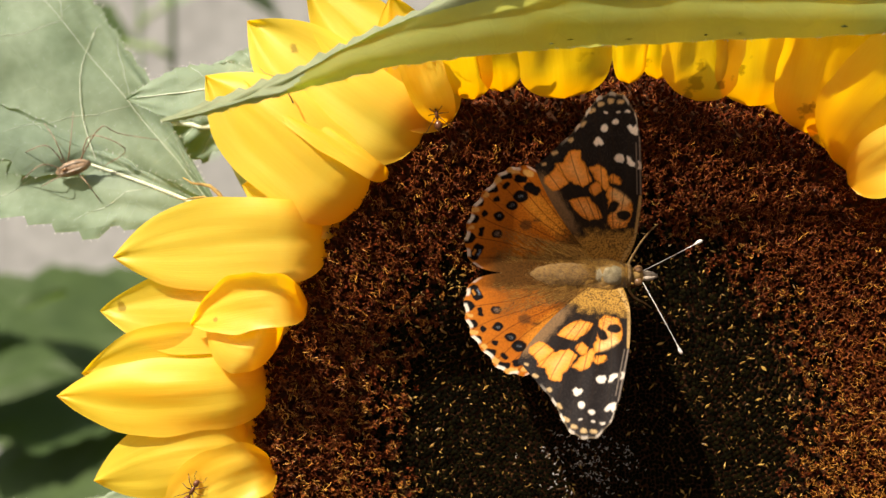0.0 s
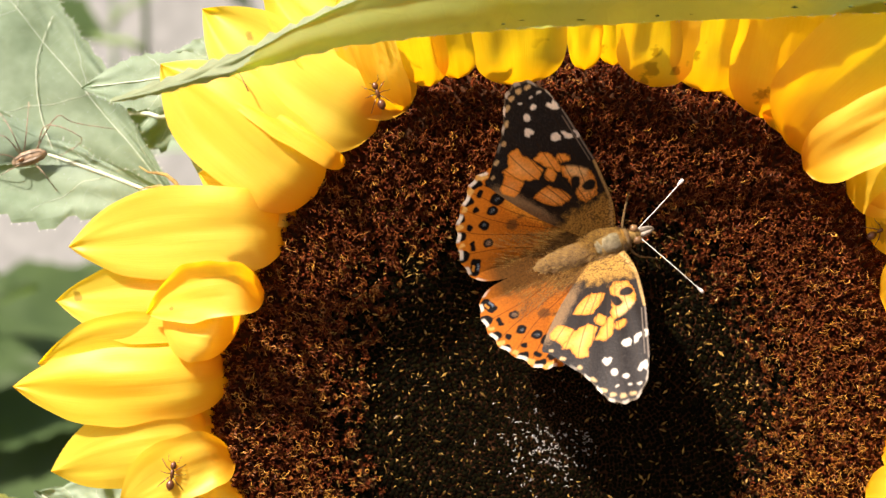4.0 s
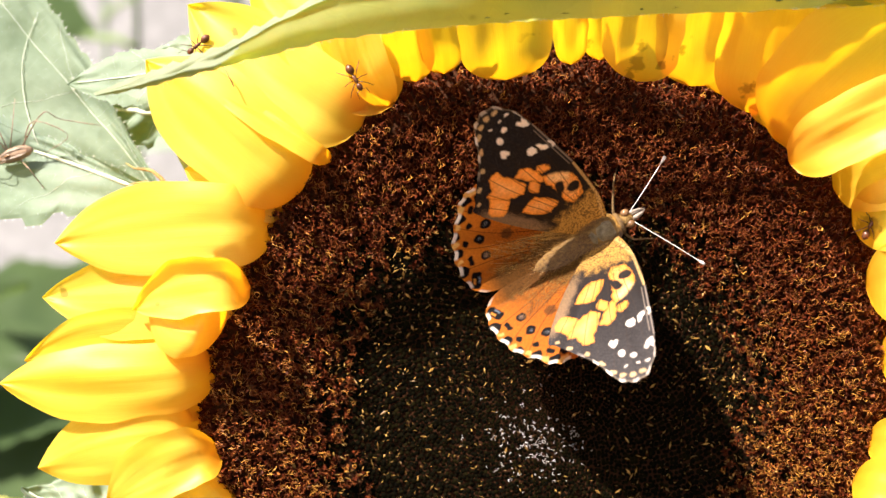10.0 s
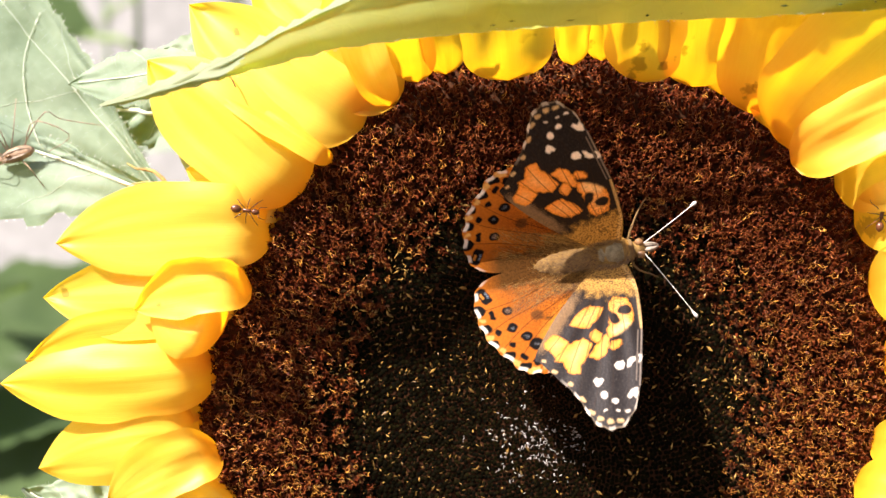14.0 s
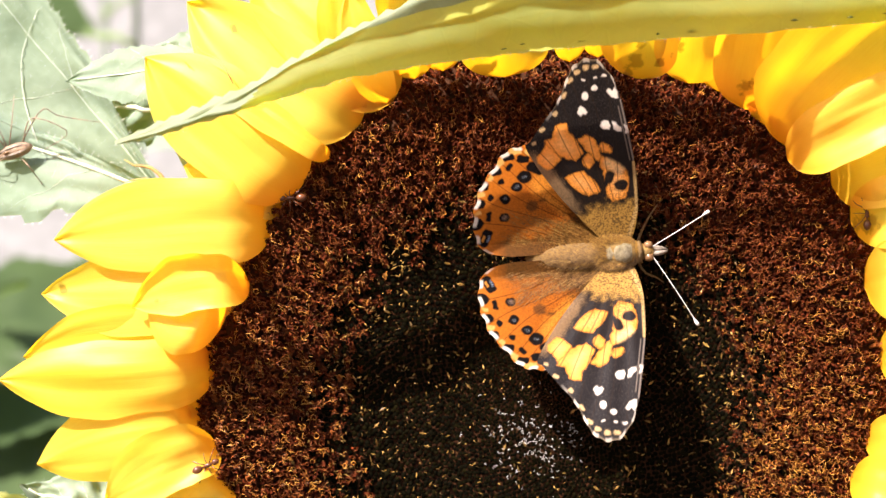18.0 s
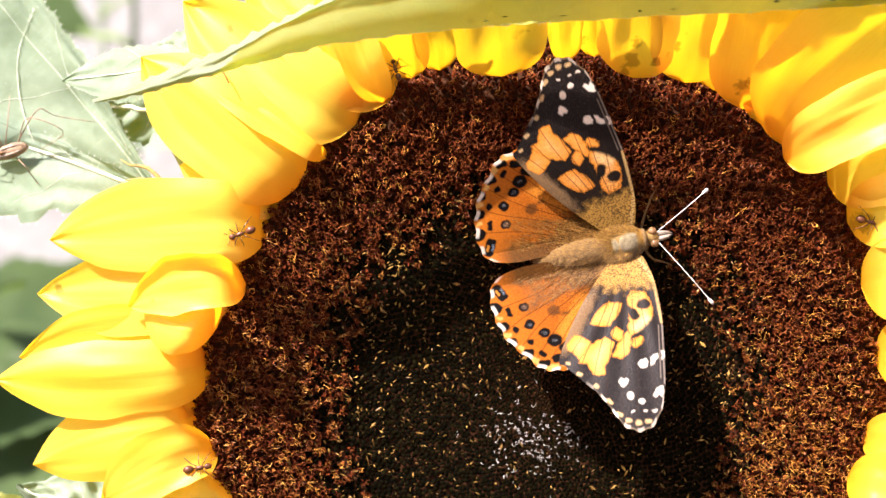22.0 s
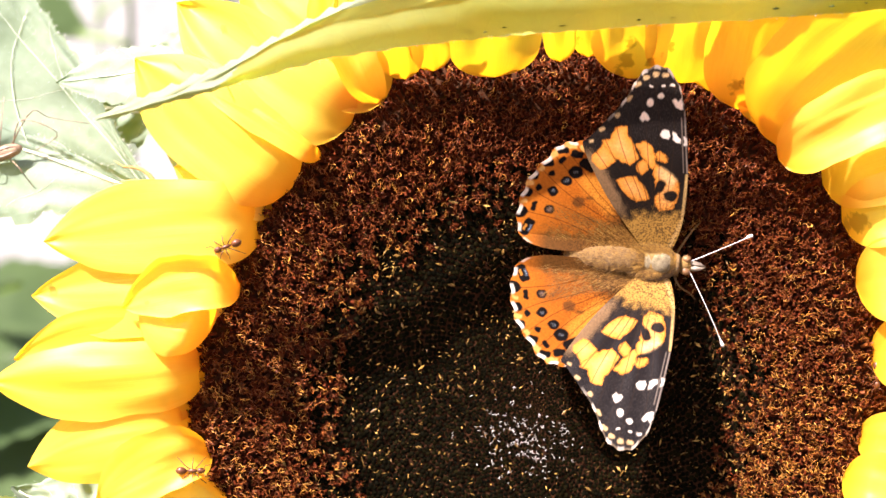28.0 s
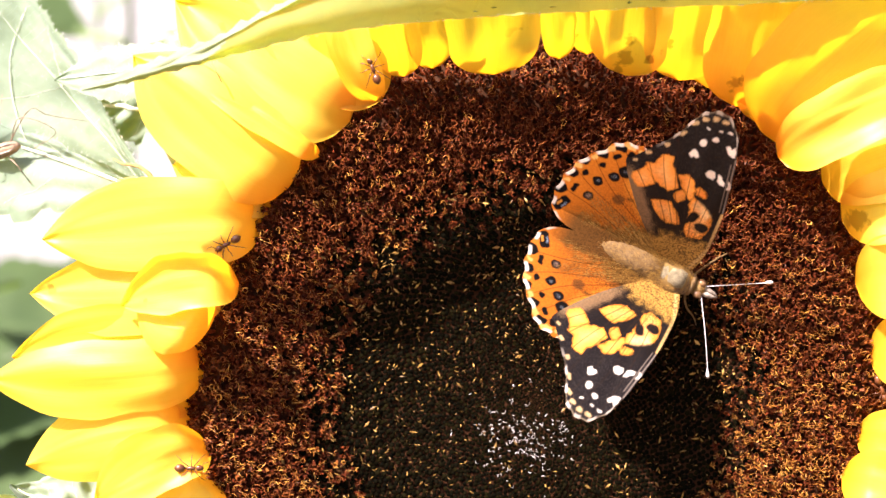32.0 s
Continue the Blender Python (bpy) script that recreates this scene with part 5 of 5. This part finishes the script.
# ---- garden behind ----

def garden_plant(x, y, tall, leaves, label, material):
    top = thing("garden_plant", label, "plant", (x, y, 0))
    line = smooth_line([(0, 0, -0.02), (0.01, 0.01, tall * 0.5), (0, 0, tall)], 14)
    stem = part("stem", tube("stem", line, [0.006 - 0.0003 * q for q in range(14)], material, 8), top)
    for k, (z, turn, size, droop) in enumerate(leaves):
        d = Vector((math.cos(radians(turn)), math.sin(radians(turn)), droop)).normalized()
        base = Vector((0, 0, z * 1000))
        neck = base + d * size * 0.25
        verts, faces, uvs, _ = leaf_data(neck, neck + d * size, size * 0.36, size * 0.36, (d.x * 0.3, d.y * 0.3 - 0.6, 1), teeth=12, seed=k + x * 10, wave=1.5, arch=size * 0.06, n=24, m=13)
        leaf = part("leaf", mesh_of("leaf", [v * 0.001 for v in verts], faces, material, True, uvs), top)
        part("stalk", tube("stalk", [base * 0.001, (base + d * size * 0.13) * 0.001 + Vector((0, 0, 0.004)), neck * 0.001, (neck + d * size * 0.6) * 0.001], [0.003, 0.0028, 0.0024, 0.001], STEM, 6), leaf)


garden_plant(-0.31, 0.46, 1.52, [(1.457, 8, 85, 0.25), (1.432, -12, 100, 0.1), (1.412, 10, 150, 0.15), (1.36, -5, 160, 0.25), (1.30, 0, 180, 0.4), (1.33, 20, 190, 0.2), (1.35, -25, 170, 0.1), (1.27, 10, 200, 0.5)], "dark green leafy plant growing before a white wall", LEAF_DARK)
garden_plant(-0.40, 0.72, 1.50, [(1.418, 5, 240, 0.12), (1.33, -10, 260, 0.2), (1.455, 12, 170, 0.0), (1.25, 0, 260, 0.4), (1.37, 20, 250, 0.05), (1.29, 8, 280, 0.2)], "dark green leafy plant growing before a white wall", LEAF_DARK)
garden_plant(-0.245, 0.90, 1.80, [(1.60, 20, 110, 0.5), (1.66, 170, 120, 0.3), (1.62, -40, 90, 0.2), (1.72, 30, 90, 0.6), (1.55, 150, 130, 0.1)], "green leafy plant growing before a white wall", LEAF_DARK)
garden_plant(-0.33, 1.15, 1.95, [(1.72, 20, 130, 0.9), (1.62, 200, 150, 0.2), (1.58, 10, 120, 0.5), (1.85, 20, 150, -0.8)], "grey-green leafy plant growing before a white wall", LEAF)

florets()


# ---- movements ----
def motions():
    flat = pose(0, 0, 0, 90, 0, 0)
    rows = [
        (0, 20.0, -1.3, -0.3, 29, 39, -0, -7), (0.5, 19.6, -0.7, 1.3, 13, 32, 1, -7), (1, 21.7, 1.8, 8.6, 8, 34, 3, -6),
        (1.5, 24.8, 0.9, 12.6, 9, 38, 3, -4), (2, 25.3, 1.2, 13.0, 25, 39, -1, -5), (2.5, 25.1, 1.6, 15.9, 12, 31, 1, -5),
        (3, 26.1, 2.7, 17.6, 13, 28, 1, -6), (3.5, 26.8, 2.2, 19.2, 15, 34, -4, -10), (5.5, 27.3, 1.9, 20.2, 58, 58, -14, -12),
        (6, 27.1, 2.0, 23.5, 38, 31, -10, -9), (6.5, 28.0, 1.7, 22.4, 21, 25, -5, -7), (7, 27.7, 2.3, 24.5, 23, 27, -5, -7),
        (7.5, 27.0, 1.9, 23.1, 38, 43, -11, -12), (8, 27.2, 2.4, 25.7, 39, 48, -14, -14), (8.5, 27.7, 2.5, 26.7, 15, 26, -8, -10),
        (9, 28.2, 3.0, 27.5, 6, 33, -7, -10), (9.5, 28.1, 3.8, 32.4, 37, 39, -14, -11), (10, 28.4, 3.2, 29.4, 33, 47, -13, -13),
        (10.5, 29.1, 3.1, 29.0, 29, 48, -10, -9), (11, 28.8, 3.1, 28.5, 31, 48, -9, -9), (11.5, 28.5, 0.7, 20.4, 32, 53, -14, -16),
        (12, 29.3, 1.6, 24.4, 27, 49, -8, -9), (12.5, 29.8, 1.0, 25.2, 19, 45, -9, -9), (13, 29.1, -1.0, 12.1, 24, 29, -10, -10),
        (13.5, 29.6, -0.8, 10.5, 30, 36, -9, -9), (14, 29.7, -0.5, 10.0, 37, 34, -12, -9), (14.5, 30.5, -1.4, 1.9, 42, 38, -9, -5),
        (16.5, 31.9, -1.1, 4.4, 6, 31, -3, -7), (17, 31.5, -1.5, 2.6, 7, 31, -4, -7), (17.5, 31.5, -1.5, 3.5, 31, 33, -8, -8),
        (18, 31.7, -1.2, 3.9, 14, 25, -5, -7), (18.5, 31.9, -0.8, 5.8, 7, 25, -4, -6), (19, 31.7, -0.8, 5.7, 7, 25, -3, -6),
        (19.5, 31.6, -0.8, 5.0, 8, 24, -4, -8), (20, 31.7, -0.7, 5.7, 6, 24, -4, -9), (20.5, 31.7, -0.5, 6.3, 6, 23, -5, -9),
        (21, 33.1, 0.6, 10.7, 9, 26, -4, -7), (21.5, 33.6, 0.6, 11.0, 5, 24, -5, -7), (22, 33.2, 0.5, 12.0, 13, 26, -7, -7),
        (22.5, 33.9, -0.3, 9.1, 15, 22, -6, -6), (23, 33.9, -0.6, 9.7, 12, 24, -5, -5), (23.5, 33.7, 0.1, 11.9, 22, 23, -9, -6),
        (24, 34.5, 0.1, 11.3, 21, 25, -8, -7), (24.5, 36.8, -0.2, 5.7, 29, 27, -8, -7), (25, 38.9, -3.7, 4.1, 47, 15, -9, -4),
        (25.5, 37.4, -3.4, -3.1, 44, 11, -12, -4), (27.5, 39.7, -3.5, -7.6, 19, 11, -6, -5), (28, 39.6, -3.0, -5.6, 16, 22, -5, -6),
        (28.5, 40.0, -2.8, -5.6, 5, 12, -3, -5), (29, 40.2, -3.8, -8.8, 25, 18, -6, -4), (29.5, 40.1, -4.4, -11.1, 26, 19, -6, -5),
        (30, 40.7, -6.0, -15.4, 22, 14, -4, -4), (30.5, 41.3, -5.8, -20.5, 23, 12, -4, -3), (31, 41.6, -6.1, -24.0, 29, 8, -4, -4),
        (31.5, 43.3, -6.5, -23.0, 0, 7, -1, -4), (32, 42.4, -6.1, -25.1, 38, 32, -10, -10),
    ]
    walk(BUTTERFLY, [(t, Matrix.Translation(Vector((u * 1.0181, -3.5, HIGH + v * 1.0181)) * 0.001) @ flat @ pose(0, 0, 0, 0, 0, turn)) for t, u, v, turn, *_ in rows])
    for sg in (1, -1):
        lift = [(r[0], r[4] if sg > 0 else r[5], r[6] if sg > 0 else r[7]) for r in rows]
        walk(WINGS["hind", sg], [(t, pose(0, 0, 0, sg * (a - 9), 0, 0)) for t, a, s in lift])
        walk(WINGS["fore", sg], [(t, pose(0, 0, 0, sg * a, 0, 0) @ pose(0, 0, 0, 0, 0, -sg * s)) for t, a, s in lift])
    sway = [(0, -2), (1, -1.8), (2, -1.5), (3, -1.3), (3.5, -1), (5.5, 0.4), (6, 0.6), (7, 0.4), (8, 1.4), (8.5, 0.2), (9, 0), (10, -0.3), (11, -0.4), (12, -1.6), (13, -1.7), (14, -2.1), (14.5, -1.4), (16.5, -0.8), (17, -3.8), (17.5, -15.2), (18, -8.8), (18.5, -0.8), (19, 4.2), (19.5, -0.5), (20.5, -0.8), (21, -0.3), (21.5, -0.6), (22, -2), (22.5, -1.8), (23, -6.6), (23.5, -4), (24, -1), (25, -0.8), (25.5, -0.6), (27.5, -3), (28, -4.6), (28.5, -2), (29, -1.2), (30, -0.8), (31, -1), (32, -0.2)]
    hinge = spot(145, 44, 10)          # where the leaf hangs from
    walk(HANGING, [(t, Matrix.Translation(hinge - FOOT + Vector((-0.3 * down, 0, 0)) * 0.001) @ Matrix.Rotation(down / 200, 4, "Y") @ Matrix.Translation(-hinge)) for t, down in sway])
    for who, rows in zip(ANTS, (
        [(0, -53.9, -40.3, 8.3, 60), (1, -53, -40.1, 8.4, 60), (2, -52.1, -40.4, 8.5, 70), (3, -51.1, -39.6, 8.9, 80), (3.5, -50.4, -39.3, 9.1, 80),
         (5.5, -48.7, -38.9, 9.4, 85), (6, -48.4, -38.3, 9.6, -80), (6.5, -48.6, -39.5, 9.3, -90), (7, -49.3, -41, 9.4, -100), (7.6, -50.4, -44.9, 9.5, -100),
         (10, -51.4, -48.9, 6, -90), (15, -46.4, -48.9, 7.2, 0), (15.8, -43.4, -43.9, 8.1, 60), (16.5, -40.7, -38.7, 7.6, 60), (17, -40.9, -38.7, 7.8, 40),
         (19, -41.3, -39, 8.2, 20), (20, -41.2, -39, 8.2, 10), (22, -42, -39.2, 8.6, 10), (24, -42.2, -39.5, 8.8, 0), (28, -42.3, -39.4, 8.8, 0),
         (32, -42.3, -39.3, 8.7, 0)],
        [(0, -11.0, 26.6, 6.0, 100), (2, -11.4, 26.2, 5.9, 110), (3.5, -12.6, 27.2, 7.4, 110), (4.5, -14.4, 28.6, 9.6, 110), (5.5, -15.6, 29.4, 10.2, 110), (5.8, -16.4, 33.0, 3.0, 120), (6.2, -20.0, 40.1, 2.0, 140), (7, -26.3, 43.5, 3.6, 150),
         (9, -33.4, 41.7, 3.6, 180), (9.5, -37.4, 40.1, 1.4, 200), (10, -42.9, 36, 1.8, 220), (10.5, -45.2, 33.1, 4.2, -100), (11, -43.9, 27.1, -3.5, -90),
         (12, -43.4, 15.1, -3.5, -80), (12.5, -45.7, 11.3, 8.7, -30), (13, -41, 9.2, 9.6, -20), (13.5, -36.5, 7.9, 9.2, -15), (14, -34.7, 6.9, 8, -10),
         (14.5, -31, 7.9, 6.1, 20), (16.5, -26.9, 8.9, 3.9, 0), (17.5, -26.2, 8.6, 4.3, 180), (20.5, -27.8, 6.9, 1.1, 200), (22, -34.4, 2.1, 7.9, 200),
         (23, -36.3, 0.4, 8.9, 200), (28, -35.9, 0.1, 8.7, 200), (32, -35.6, 0.1, 8.6, 210)],
        [(0, -14.4, 42.1, 12.4, -80), (8.5, -14.4, 40.1, 12.0, -80), (9, -15, 40.1, 11.9, -80), (9.5, -16, 32.9, 11.0, -70), (10, -15.2, 30.1, 10.0, -60),
         (10.5, -14.4, 26.6, 4.8, -70), (11, -13.2, 23.6, 4.4, -60), (12, -9.6, 25.4, 3.8, 30), (13, -8.0, 26.7, 5.6, 20), (14, -4.2, 26.2, 0.6, 60), (15, -3.9, 30.1, 2.7, 80), (18, -4.9, 38.1, 10.8, 180),
         (18.5, -5.7, 36.1, 9.3, -140), (19, -7.8, 33.7, 8.4, -80), (19.5, -6.8, 32.9, 7.3, -80), (20.5, -7.2, 31.7, 6.3, -75), (22.5, -7.2, 31.3, 5.8, -70),
         (24, -7.2, 30.9, 5.3, -70), (25.5, -7.4, 30.7, 5.2, -60), (26.5, -7.2, 31.8, 3.4, -60), (27.2, -7.4, 33.0, 1.2, -60), (30.6, -8.4, 33.0, 1.4, -60), (31.2, -8.4, 30.2, 8.9, 60), (31.5, -8.4, 30.5, 9.1, 100),
         (32, -9.8, 30.7, 9, 110)],
        [(0, 76.1, 4.3, 8.7, 30), (6, 74.8, 4.2, 6.4, 30), (9, 75.2, 4, 7.2, 60), (12, 76.7, 4.3, 9.5, 70), (13, 76.8, 5.7, 9.8, 80),
         (14, 77.3, 5.8, 10.3, 80), (14.5, 76.1, 5.7, 8.9, 100), (17, 75.4, 5.5, 7.8, 90), (19, 75.6, 5.2, 8, 90), (21, 76.1, 4.3, 8.7, 40),
         (23, 77.4, 3.9, 10.2, -60), (25.5, 78.8, -0.9, 11.1, -80), (27, 78.8, -15.9, 3.3, -90), (28, 78.7, -23.1, 2.1, -90), (29, 78.8, -24.9, 0.8, -80),
         (32, 79.6, -25.9, 1.9, -70)],
    )):
        walk(who, [(t, Matrix.Translation(spot(u, v, w)) @ flat @ pose(0, 0, 0, 0, 0, turn)) for t, u, v, w, turn in rows])


motions()
